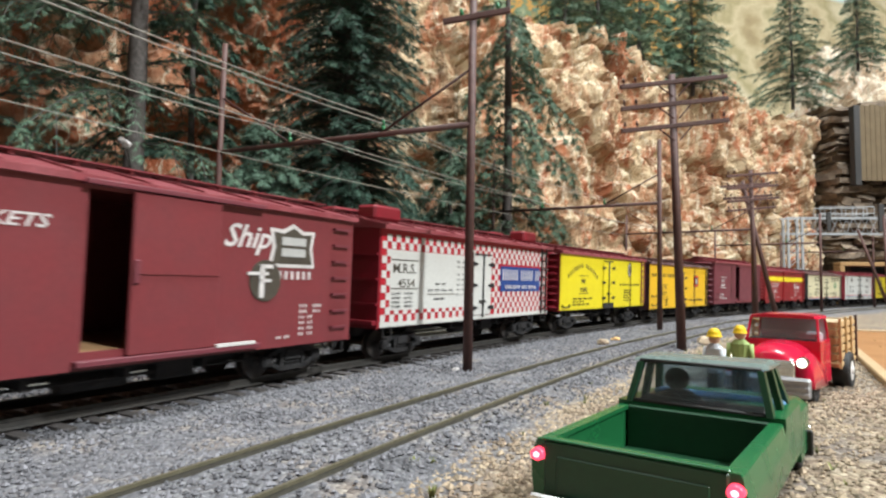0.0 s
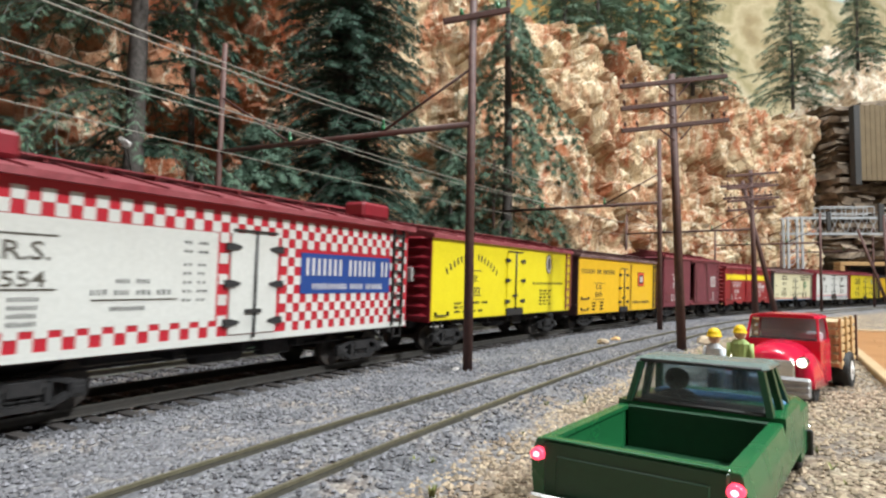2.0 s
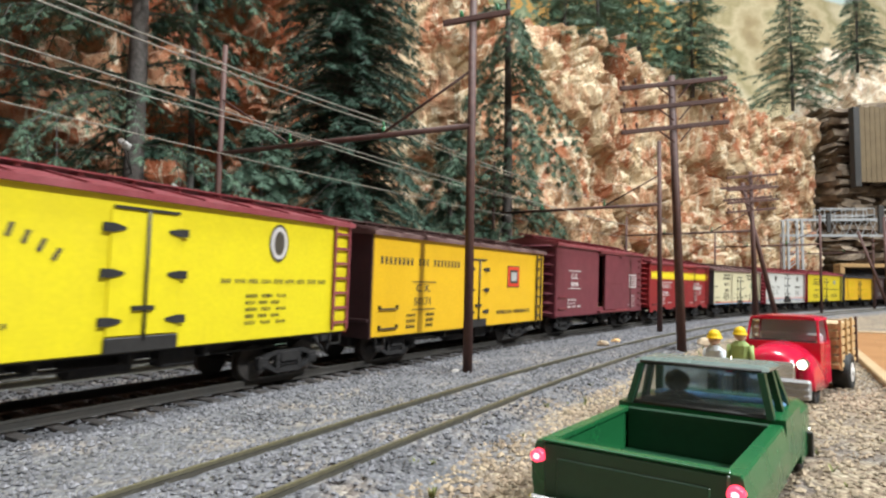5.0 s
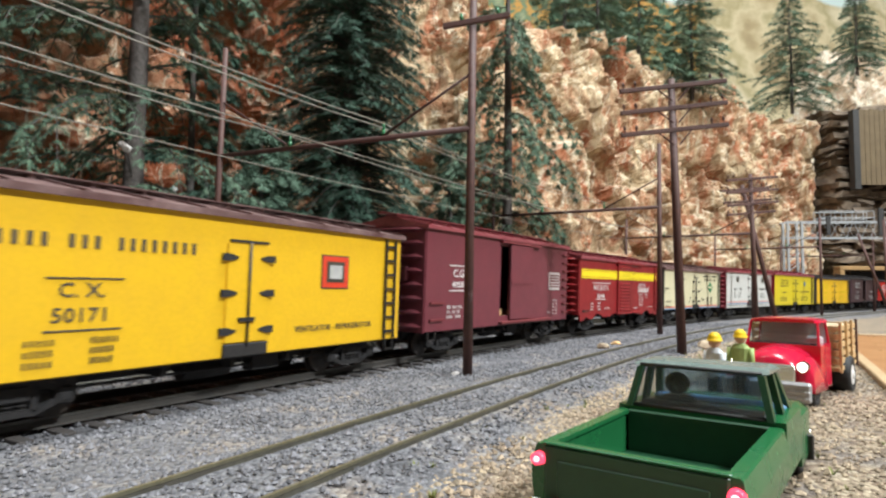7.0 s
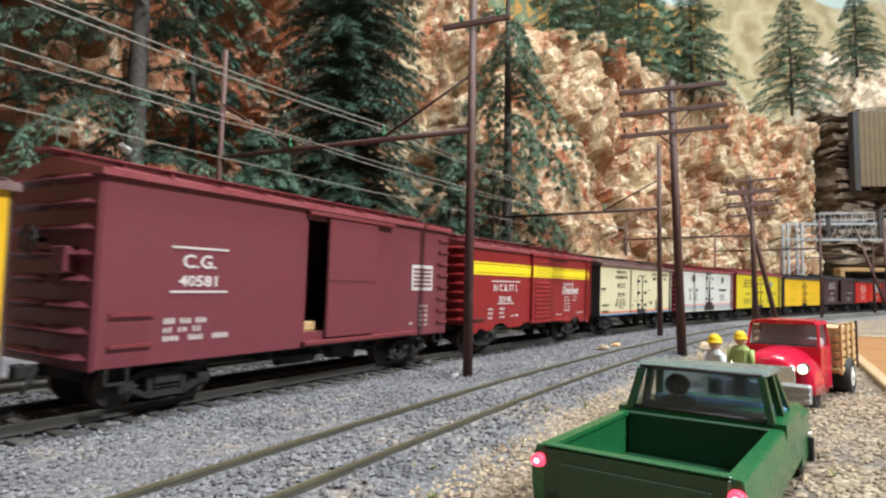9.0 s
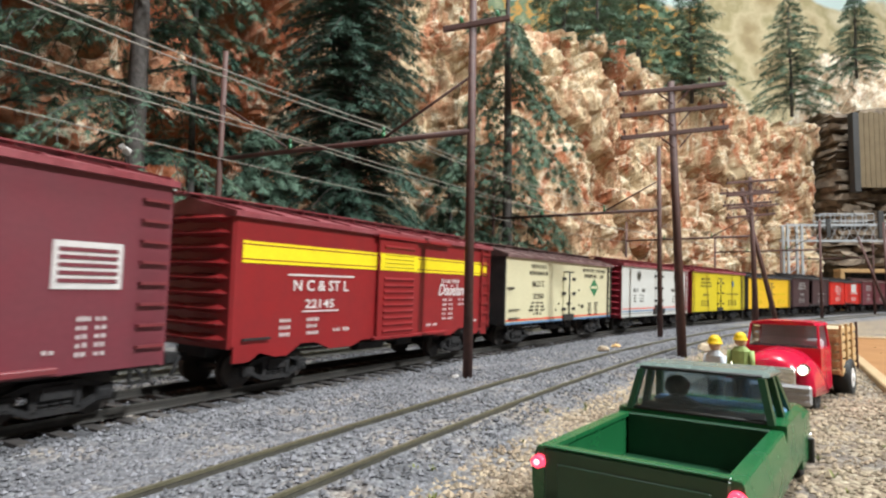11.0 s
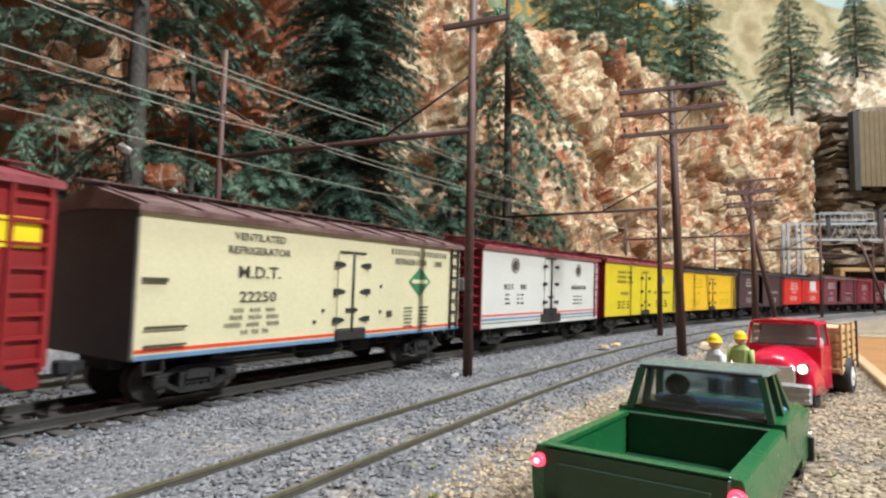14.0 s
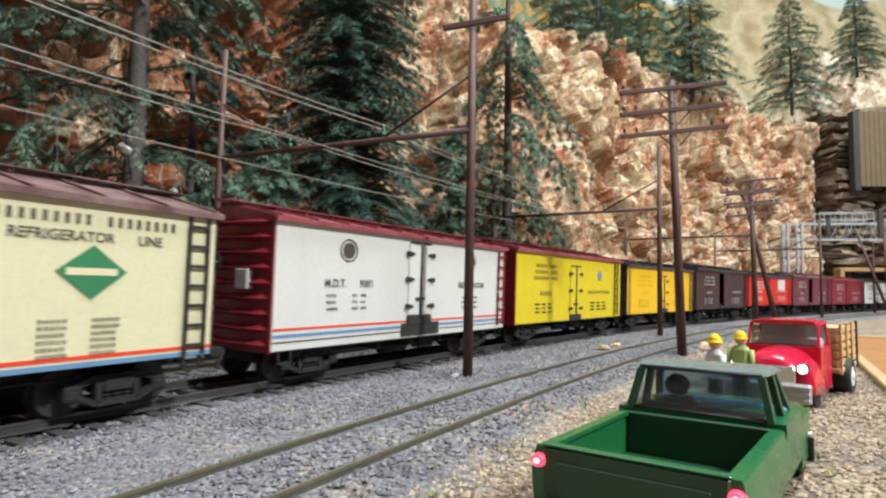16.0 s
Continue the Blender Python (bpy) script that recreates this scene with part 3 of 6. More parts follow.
    for x in (length * .36, length * .5, length * .64):
        box(bm, x - .7, x + .7, 3, WIDE - 3, zb - 3, zb)
    rod(bm, (length * .42, 9, zb - 3.4), (length * .52, 9, zb - 3.4), 2.4, n=12)
    box(bm, length * .56, length * .63, 5, 9, zb - 5, zb - 1, .3)
    rod(bm, (18, 6, zb - 3.2), (length - 18, 6, zb - 3.2), .35, n=5)
    part("underframe", bm, M["frame"], car)
    for x in (19.5, length - 19.5):
        make_truck(x, car)
    for x, sg in ((0, -1), (length, 1)):
        bm = B()
        c = WIDE / 2
        box(bm, min(x, x + sg * 5), max(x, x + sg * 5), c - 1, c + 1, 7.2, 9.6, .2)
        box(bm, min(x + sg * 3.6, x + sg * 6.4), max(x + sg * 3.6, x + sg * 6.4), c - 2, c + 1.6, 6.9, 9.9, .4)
        rod(bm, (x + sg * 3, c - 2.5, 9), (x + sg * 6, c - 4, 4.5), .5, n=6)
        part("coupler", bm, M["frame"], car)
    for x in (2.5, length - 7.5):
        bm = box(B(), x, x + 5, .1, .8, zb - 3.6, zb - 3.1)
        for q in (x, x + 4.5):
            box(bm, q, q + .5, .1, .8, zb - 3.4, zb + .2)
        part("stirrup_step", bm, M["black"], car)
    return car


def brake_gear(car, zb, zt, mt):
    """Brake box and wheel on the leading end."""
    part("brake_box", box(B(), -3.0, -.6, 7.5, 12.5, zb + 15, zb + 20.5, .3), mt, car)
    bm = B()
    c = (-3.6, 21, zb + 22)
    for k in range(14):
        a, b_ = k * 2 * math.pi / 14, (k + 1) * 2 * math.pi / 14
        rod(bm, (c[0], c[1] + 3 * math.cos(a), c[2] + 3 * math.sin(a)), (c[0], c[1] + 3 * math.cos(b_), c[2] + 3 * math.sin(b_)), .3, n=4)
    for k in range(5):
        a = k * 2 * math.pi / 5
        rod(bm, c, (c[0], c[1] + 3 * math.cos(a), c[2] + 3 * math.sin(a)), .25, n=4)
    rod(bm, (-.5, c[1], c[2]), c, .6, n=6)
    part("brake_wheel", bm, M["black"], car)


def reefer_door(car, x0, x1, z0, z1, door_mat, iron, sill=True):
    """Two hinged leaves with strap hinges, bar and lower plate."""
    mid = (x0 + x1) / 2
    for a, c in ((x0, mid - .15), (mid + .15, x1)):
        d = part("door_leaf", box(B(), a, c, -.55, .2, z0, z1, .15), door_mat, car)
        for f in (.12, .5, .86):
            z = z0 + (z1 - z0) * f
            q, w = (a, 1) if a == x0 else (c, -1)
            part("hinge", loft(B(), [[(q - w * 1.8, -.95, z - .9), (q - w * 1.8, -.5, z - .9), (q - w * 1.8, -.5, z + .9), (q - w * 1.8, -.95, z + .9)],
                                     [(q + w * .4, -.95, z - .9), (q + w * .4, -.5, z - .9), (q + w * .4, -.5, z + .9), (q + w * .4, -.95, z + .9)],
                                     [(q + w * 3.0, -.85, z - .3), (q + w * 3.0, -.5, z - .3), (q + w * 3.0, -.5, z + .3), (q + w * 3.0, -.85, z + .3)]]), iron, d)
    bm = B()
    rod(bm, (mid, -.9, z0 - 1), (mid, -.9, z1 + .6), .38, n=6)
    box(bm, mid - 3, mid + 2, -1.2, -.6, z0 + 5.2, z0 + 6.2)
    box(bm, x0 + .5, x1 - .5, -.8, -.3, z1 + .4, z1 + 1.0)
    part("door_bar", bm, M["black"], car)
    if sill:
        part("door_step", box(B(), x0 - .3, x1 + .3, -.9, 0, z0 - 3.4, z0 - .2, .2), M["black"], car)


def car_rocket():
    c = base_car("rocket", "brown boxcar with a half-open sliding door and white slogan", 141, 9.2, 46.5, 4, M["brown"], M["brown"], M["roof_red"], ribs=8, hole=(58.6, 69.5, 12.6, 44.5))
    bm = box(B(), 67.3, 89.5, -1.5, -.4, 11.2, 45, .3)
    box(bm, 67.6, 89.2, -1.8, -1.4, 28, 28.8)
    d = part("sliding_door", bm, M["brown"], c)
    part("latch", box(B(), 67.6, 69, -2.1, -1.5, 26, 31, .2), M["brown2"], d)
    part("door_track", box(B(), 57, 103, -2, 0, 45.2, 46.3, .15), M["brown2"], c)
    part("door_track", box(B(), 57, 103, -2, 0, 10.0, 11.2, .15), M["brown2"], c)
    part("track_edge", box(B(), 89, 101, -2.15, -1.2, 11.2, 11.9), M["letter_white"], c)
    ladder(131.5, 11, 45, 0, M["brown2"], c, 7, 7, side=True)
    rng = random.Random(1)
    bm = B()
    put_text(bm, "Ship", 98.6, 35.4, 6.0, stretch=1.12, slant=.35)
    put_text(bm, "KETS", 51.3, 36.2, 2.6, "RIGHT", 1.3, .3)
    strokes(bm, 106, 121, 30.6, 2.3, [6])
    strokes(bm, 107, 123, 27.4, 2.2, [7])
    for k in range(6):
        bars(bm, 118.5, 118.5 + (11 if k < 2 else 7), 19.6 - k * 1.55, 1.4, 2, rng)
    bars(bm, 110, 116, 11.4, 1.3, 2, rng)
    lettering(bm, M["letter_white"], c)
    # emblem: dark shield with a pale rim, dark disc with a pale cross bar
    bm = B()
    for pts, y, mi in ((((105.8, 30.6), (123.6, 30.6), (122.4, 36), (123.4, 41), (118.5, 40.8), (114.8, 42.6), (111, 40.8), (106, 41), (107.2, 36)), -.25, 0),
                       (((107, 31.6), (122.4, 31.6), (121.2, 36), (122.0, 40), (118.3, 39.7), (114.8, 41.4), (111.2, 39.7), (107.4, 40), (108.4, 36)), -.4, 1)):
        q = [bm.verts.new((x, y, z)) for x, z in pts]
        bm.faces.new(q).material_index = mi
        r = [bm.verts.new((x, 0, z)) for x, z in pts]
        for i in range(len(q)):
            bm.faces.new((q[i], r[i], r[(i + 1) % len(q)], q[(i + 1) % len(q)])).material_index = mi
    rod(bm, (105.2, -.3, 27), (105.2, 0, 27), 5.4, n=24, mi=1)
    box(bm, 99, 106, -.5, 0, 28.4, 29.2, 0, 0)
    box(bm, 103, 104.6, -.5, 0, 22.6, 31, 0, 0)
    box(bm, 103, 107.5, -.5, 0, 30.2, 31.2, 0, 0)
    box(bm, 103, 107, -.5, 0, 26.6, 27.4, 0, 0)
    for z in (36.6, 33.6):
        box(bm, 110.3, 119.5, -.55, -.3, z, z + 2.2, 0, 2)
    part("emblem", bm, [M["letter_white"], M["ink"], M["silver"]], c, "dark shield over a dark disc with pale strokes")


def car_checker():
    L = 139.3
    c = base_car("checker", "white refrigerator car with red checkerboard border and blue sign", L, 11.6, 45.8, 4.2, M["check_red"], M["end_red"], M["roof_red"], ribs=0, over=2.6)
    # rounded hatch boxes, horizontal end braces
    for x in (-.5, L - 22.5):
        part("ice_hatch", box(B(), x + 2, x + 17, 4.5, 13, 48.4, 53.6, .9), M["end_red"], c)
        part("ice_hatch", box(B(), x + 2, x + 17, WIDE - 13, WIDE - 4.5, 48.4, 53.6, .9), M["end_red"], c)
    for z in (19, 27.5, 36):
        part("end_brace", box(B(), -1.5, -.5, .6, WIDE - .6, z, z + .8), M["end_red"], c)
    part("end_beam", box(B(), -2.6, -.5, .6, WIDE - .6, 12.5, 14, .2), M["end_red"], c)
    bm = B()
    plate(bm, .3, L - .3, 11.7, 13.4)
    plate(bm, 5.2, 57.5, 17.3, 38.2)
    part("white_field", bm, M["white"], c)
    # white squares; the border is two squares deep on the left half and all over the right half
    sq = 2.5
    z0 = 13.4
    n = int((44.5 - z0) / sq)
    first = None
    for i in range(int(L / sq)):
        for j in range(n):
            x, z = .6 + i * sq, z0 + j * sq
            if (i + j) % 2 or x + sq > L - .4:
                continue
            if 5.0 < x < 56 and 17 < z < 37.5 or 60.6 < x + sq / 2 < 77.4 and z < 38 or 84.5 < x < 127.5 and 22 < z < 34:
                continue
            if first is None:
                bm = B()
                plate(bm, 0, sq, 0, sq, -.02)
                first = part("white_square", bm, M["white"], c)
                o = first
            else:
                o = new("white_square", first.data)
                o.parent = c
            o.location = (x * MM, 0, z * MM)
    reefer_door(c, 61.2, 76.6, 13.6, 38.6, M["white"], M["frame"], False)
    bm = B()
    plate(bm, 85.6, 128.2, 23.4, 34.9, -.15)
    sign = part("sign_panel", bm, M["blue"], c, "blue panel with pale strokes")
    bm = B()
    strokes(bm, 87, 127.3, 28.6, 4.9, [7, 6, 2])
    strokes(bm, 90, 124, 24.6, 1.7, [12, 5, 7])
    o = part("sign_lettering", bm, M["letter_white"], sign)
    o.location.y = -.25 * MM
    ladder(129.8, 12.2, 45, 0, M["black"], c, 8, 5.5)
    rng = random.Random(2)
    bm = B()
    put_text(bm, "M.R.S.", 13.4, 30.2, 3.6, stretch=1.15)
    put_text(bm, "4554", 14.6, 25.3, 3.0, stretch=1.25)
    for z in (34.6, 24.6):
        box(bm, 5.8, 21.4, -.25, 0, z, z + .35)
    box(bm, 28, 47, -.25, 0, 22.5, 22.8)
    lettering(bm, M["ink"], c)
    bm = B()
    for k in range(4):
        bars(bm, 6.4, 21, 22.6 - k * 1.5, 1.3, 2, rng, thin=.45)
    bars(bm, 33, 42, 26, 1.5, 2, rng)
    bars(bm, 28, 47, 23.6, 1.8, 4, rng)
    bars(bm, 32, 43, 20.4, 1.5, 1, rng)
    for k in range(7):
        bars(bm, 48.5, 56, 35 - k * 2 - (k > 1) * 1, 1.2, 2, rng)
    bars(bm, 61, 76, 33, 1.6, 2, rng)
    lettering(bm, M["frame"], c, "small_writing")
    # white marks on the leading end
    bm = B()
    put_text(bm, "M.R.S.", 0, 0, 2.6)
    put_text(bm, "4554", 0, -4.4, 2.6)
    o = part("end_marks", bm, M["letter_white"], c)
    o.matrix_basis = mm_pose(-.75, 17.2, 38, -90)


def car_lemon():
    L = 136.5
    c = base_car("lemon", "lemon-yellow refrigerator car with red ribbed end", L, 12.2, 45, 3.6, M["yellow"], M["end_red"], M["roof_red"], ribs=9)
    brake_gear(c, 12, 45, M["silver"])
    reefer_door(c, 60, 76, 15.6, 41.2, M["yellow"], M["frame"])
    ladder(129, 13, 44, 0, M["roof_red"], c, 7, 6.5)
    rng = random.Random(3)
    bm = B()
    # arched name as plain letter blocks
    for k in range(16):
        if k == 8:
            continue
        u = (k - 7.5) / 8
        x, z, a = 30 + 21.5 * u, 38.0 - 7.2 * u * u, -u * 30
        m = Matrix.Translation((x, 0, z)) @ Matrix.Rotation(radians(-a), 4, "Y")
        t = B()
        box(t, -.42, .42, -.2, 0, -1.3, 1.3)
        bmesh.ops.transform(t, matrix=m, verts=t.verts)
        me = bpy.data.meshes.new("t")
        t.to_mesh(me)
        t.free()
        bm.from_mesh(me)
        bpy.data.meshes.remove(me)
    put_text(bm, "N.P.", 30.6, 27.6, 2.9)
    put_text(bm, "91072", 30.8, 22.6, 2.7, stretch=1.1)
    for z in (32.0, 21.6):
        box(bm, 24.5, 37, -.2, 0, z, z + .35)
    bars(bm, 88, 127, 26.6, 1.9, 9, rng, .12)
    lettering(bm, M["ink"], c)
    bm = B()
    for k, (a, e) in enumerate(((16, 45), (16, 33), (16, 41))):
        bars(bm, a, e, 18.2 - k * 1.7, 1.5, 4, rng, thin=.42)
    for k in range(5):
        bars(bm, 96, 112 - (k % 2) * 3, 23 - k * 1.7, 1.4, 3, rng, thin=.42)
    lettering(bm, M["frame"], c, "small_writing")
    bm = B()
    for r, y, mi in ((4.2, -.2, 0), (3.6, -.3, 1)):
        ring = [bm.verts.new((106.4 + r * .82 * math.cos(a), y, 37.4 + r * 1.2 * math.sin(a))) for a in [2 * math.pi * i / 28 for i in range(28)]]
        bm.faces.new(ring).material_index = mi
    ring = [bm.verts.new((106.4 + 1.9 * math.cos(a), -.42, 37.4 + 3.2 * math.sin(a))) for a in [2 * math.pi * i / 20 for i in range(20)]]
    bm.faces.new(ring).material_index = 0
    part("emblem", bm, [M["ink"], M["letter_white"]], c, "black and white oval emblem")
    part("grab_iron", box(box(box(B(), 2, 11, -1, -.5, 14, 14.5), 2, 2.5, -1, 0, 14, 15.6), 10.5, 11, -1, 0, 14, 15.6), M["black"], c)


def car_amber():
    L = 137.3
    c = base_car("amber", "orange-yellow refrigerator car with dark brown end", L, 9.1, 44, 3.2, M["orange"], M["dark_brown"], M["roof_brown"], ribs=0)
    reefer_door(c, 62.6, 76, 12.6, 37, M["orange"], M["frame"])
    ladder(128, 9.6, 42.6, 0, M["black"], c, 7, 5.2)
    rng = random.Random(4)
    bm = B()
    strokes(bm, 3, 54.5, 33.6, 2.6, [8, 3, 8])
    put_text(bm, "C. X.", 28.8, 24.2, 2.9, stretch=1.1)
    put_text(bm, "50171", 28.8, 19.4, 2.9, stretch=1.15)
    for z in (27.6, 17.6):
        box(bm, 22, 37, -.2, 0, z, z + .35)
    put_text(bm, "VENTILATOR - REFRIGERATOR", 104, 14.0, 1.7, stretch=1.1)
    for z in (11.6, 18.2):
        box(bm, 3, 13, -1, -.5, z, z + .5)
        box(bm, 3, 3.5, -1, 0, z, z + 1.4)
        box(bm, 12.5, 13, -1, 0, z, z + 1.4)
    lettering(bm, M["ink"], c)
    bm = B()
    for k in range(3):
        bars(bm, 19, 27.5, 15.2 - k * 2.0, 1.6, 1, rng, thin=.5)
        bars(bm, 31, 38.5, 15.2 - k * 2.0, 1.6, 1, rng, thin=.5)
    lettering(bm, M["frame"], c, "small_writing")
    bm = B()
    plate(bm, 96.6, 109, 26, 36, -.05, 0)
    plate(bm, 97, 108.6, 26.4, 35.6, -.15, 1)
    plate(bm, 98.8, 106.8, 27.9, 34.1, -.25, 2)
    plate(bm, 100, 105.6, 29, 33, -.35, 3)
    part("emblem", bm, [M["ink"], M["stripe_red"], M["ink"], M["silver"]], c, "square red-framed emblem")
    part("end_rail", box(B(), -1.2, -.5, 1, WIDE - 1, 14, 15.2, .2), M["dark_brown"], c)


def car_plum():
    L = 136.2
    c = base_car("plum", "plum-brown boxcar with its sliding door part open", L, 10, 49.8, 3.6, M["brown2"], M["brown2"], M["roof_red"], ribs=8, hole=(58.2, 68, 14.2, 46))
    brake_gear(c, 14, 49, M["brown2"])
    bm = box(B(), 66, 89, -1.5, -.4, 12.2, 47.2, .3)
    box(bm, 66.3, 88.7, -1.75, -1.4, 29, 29.8)
    part("sliding_door", bm, M["brown2"], c)
    part("door_track", box(B(), 57, 98, -2, 0, 47.3, 48.4, .15), M["brown"], c)
    part("door_track", box(B(), 57, 113, -2, 0, 10.6, 11.8, .15), M["brown"], c)
    part("packing", box(B(), 59, 66, 3, 9, 14.2, 16.8, .3), M["stake"], c)
    ladder(129.2, 12, 47.5, 0, M["brown"], c, 8, 6.5, side=True)
    rng = random.Random(5)
    bm = B()
    put_text(bm, "C.G.", 23.2, 31, 3.2, stretch=1.15)
    put_text(bm, "40581", 23.4, 26.8, 2.6, stretch=1.25)
    for z in (35.3, 25.3):
        box(bm, 15.8, 31.2, -.2, 0, z, z + .45)
    for k, e in enumerate((27, 26, 34)):
        bars(bm, 14.8, e, 18.4 - k * 1.9, 1.5, 3, rng, thin=.6)
    for k in range(5):
        bars(bm, 117, 124.5, 20 - k * 1.7, 1.4, 2, rng)
    bars(bm, 111, 115, 14, 1.3, 1, rng)
    lettering(bm, M["letter_white"], c)
    bm = B()
    plate(bm, 111.6, 125.4, 26.2, 35.4, -.05, 0)
    for k in range(5):
        plate(bm, 112.6, 124.4, 27.4 + k * 1.5, 28.2 + k * 1.5, -.2, 1)
    part("placard", bm, [M["letter_white"], M["brown2"]], c, "pale square placard")
    part("grab_irons", box(box(B(), 2.2, 12, -1.1, -.5, 14, 14.7), 2.2, 12, -1.1, -.5, 20.4, 21.1), M["brown"], c)


def car_stripe():
    L = 136.8
    c = base_car("stripe", "red boxcar with double yellow band and ribbed door", L, 12.0, 45.5, 3.8, M["red"], M["red"], M["roof_red"], ribs=9)
    # notched side sill
    bm = B()
    prof = [(1, 8), (6, 8), (9.5, 10), (15, 8.6), (19, 8.6), (24, 11.5), (30, 11.5), (36, 9.2), (46, 9.2), (51, 10.8), (92, 10.8), (96, 9.2), (106, 9.2),
            (112, 11.5), (118, 11.5), (123, 8.6), (127, 8.6), (129.5, 10), (132, 8), (136, 8)]
    for (a, z0), (e, z1) in zip(prof, prof[1:]):
        loft(bm, [[(x, 0.02, z), (x, .9, z), (x, .9, 12.4), (x, 0.02, 12.4)] for x, z in ((a, z0), (e, z1))])
    part("side_sill", bm, M["red"], c)
    bm = B()
    plate(bm, 2.4, 134.6, 33.2, 38.8)
    part("yellow_band", bm, M["stripe_yellow"], c)
    bm = B()
    for z in (34.0, 37.8):
        plate(bm, 2.4, 134.6, z, z + .3, -.06)
    part("band_stripe", bm, M["red"], c)
    d = part("sliding_door", box(B(), 56.8, 79, -1.3, -.3, 11.4, 43.5, .2), M["red"], c)
    for k in range(14):
        z = 13 + k * 2.15
        if not 31.5 < z < 39.5:
            part("door_rib", loft(B(), [[(x, -1.3, z - .7), (x, -2.0, z), (x, -1.3, z + .7), (x, -1.1, z)] for x in (59.5, 76.5)]), M["red"], d)
    bm = B()
    box(bm, 57.2, 78.8, -1.45, -1.2, 33.2, 38.8)
    part("door_band", bm, M["stripe_yellow"], d)
    for k in range(4):
        part("door_rib", loft(B(), [[(x, -1.3, 34.0 + k * 1.35), (x, -1.75, 34.4 + k * 1.35), (x, -1.3, 34.8 + k * 1.35), (x, -1.1, 34.4 + k * 1.35)] for x in (59.5, 76.5)]), M["mustard"], d)
    part("door_track", box(B(), 55, 101, -2.2, 0, 43.7, 44.9, .15), M["red"], c)
    part("door_track", box(B(), 55, 101, -2, 0, 10.4, 11.4, .15), M["red"], c)
    ladder(129.2, 11, 44.5, 0, M["red"], c, 8, 6.5)
    rng = random.Random(6)
    bm = B()
    put_text(bm, "N C & ST L", 31.5, 26.2, 3.2, stretch=1.12)
    put_text(bm, "22145", 31, 21.3, 2.6, stretch=1.4)
    box(bm, 18, 45.5, -.2, 0, 30.3, 30.8)
    box(bm, 23.8, 39, -.2, 0, 20.2, 20.6)
    put_text(bm, "TO AND FROM", 104, 29.6, 1.5)
    put_text(bm, "Dixieland", 106.4, 24.8, 4.7, stretch=.92, slant=.3)
    for k in range(3):
        bars(bm, 15.8, 21.5, 17.6 - k * 1.9, 1.6, 1, rng)
        bars(bm, 26, 32.8, 17.6 - k * 1.9, 1.6, 1, rng)
    bars(bm, 37, 46, 14.2, 1.5, 2, rng)
    for k in range(5):
        bars(bm, 99, 108, 22.6 - k * 1.8, 1.5, 2, rng)
    for k in range(2):
        bars(bm, 111, 117, 22.6 - k * 1.8, 1.5, 2, rng)
    bars(bm, 88, 97, 13.4, 1.4, 2, rng)
    bars(bm, 116, 128, 13.8, 1.4, 3, rng)
    lettering(bm, M["letter_white"], c)
    part("grab_iron", box(B(), 3, 12, -1.1, -.5, 13.5, 14.1), M["black"], c)


def car_cream():
    L = 137.8
    c = base_car("cream", "cream refrigerator car with red and blue stripe along the sill", L, 11.2, 43.6, 4.6, M["cream"], M["roof_black"], M["roof_brown"], ribs=0)
    bm = B()
    plate(bm, .2, L - .2, 12.4, 13.2)
    part("sill_stripe", bm, M["stripe_red"], c)
    bm = B()
    plate(bm, .2, L - .2, 10.9, 11.9)
    part("sill_stripe", bm, M["stripe_blue"], c)
    reefer_door(c, 63.2, 76.6, 14.4, 37, M["cream"], M["frame"])
    ladder(130, 11.2, 42.6, 0, M["black"], c, 7, 5)
    rng = random.Random(7)
    bm = B()
    put_text(bm, "VENTILATED", 33.2, 38.4, 2.0, stretch=1.1)
    put_text(bm, "REFRIGERATOR", 33.2, 35.0, 2.0, stretch=1.1)
    put_text(bm, "M.D.T.", 33.3, 29.0, 3.2, stretch=1.2)
    put_text(bm, "22250", 33, 23.0, 2.8, stretch=1.3)
    for k, (a, e) in enumerate(((25.5, 41), (24.4, 42), (23, 43), (28, 38.5))):
        bars(bm, a, e, 20.4 - k * 1.85, 1.6, 3, rng, thin=.5)
    strokes(bm, 90, 108, 38.5, 2.0, [9])
    strokes(bm, 110.5, 127, 38.5, 2.0, [8])
    put_text(bm, "REFRIGERATOR", 102.6, 35.2, 2.1)
    put_text(bm, "LINE", 120.5, 35.2, 2.1)
    for k in range(6):
        bars(bm, 99, 107, 19.6 - k * 1.3, 1.2, 1, rng)
        bars(bm, 109, 117, 19.6 - k * 1.3, 1.2, 1, rng)
    for z in (13.6, 17.6):
        box(bm, 2, 12, -1, -.5, z, z + .5)
    box(bm, 1, 7, -.6, 0, 27.6, 28.6)
    for x, z in ((84.5, 27), (84.5, 18.6), (57, 19.6), (53.5, 16.4), (88.6, 17.3)):
        box(bm, x, x + (2.6 if x > 88 else .8), -.5, 0, z, z + (2 if x > 88 else 1))
    lettering(bm, M["ink"], c)
    bm = B()
    q = [bm.verts.new(p) for p in ((101.2, -.2, 29.4), (108.3, -.2, 24), (115.5, -.2, 29.4), (108.3, -.2, 34.6))]
    bm.faces.new(q)
    plate(bm, 103.2, 113.4, 28.7, 30.1, -.15, 1)
    part("emblem", bm, [M["green_logo"], M["cream"]], c, "green diamond with a pale bar")


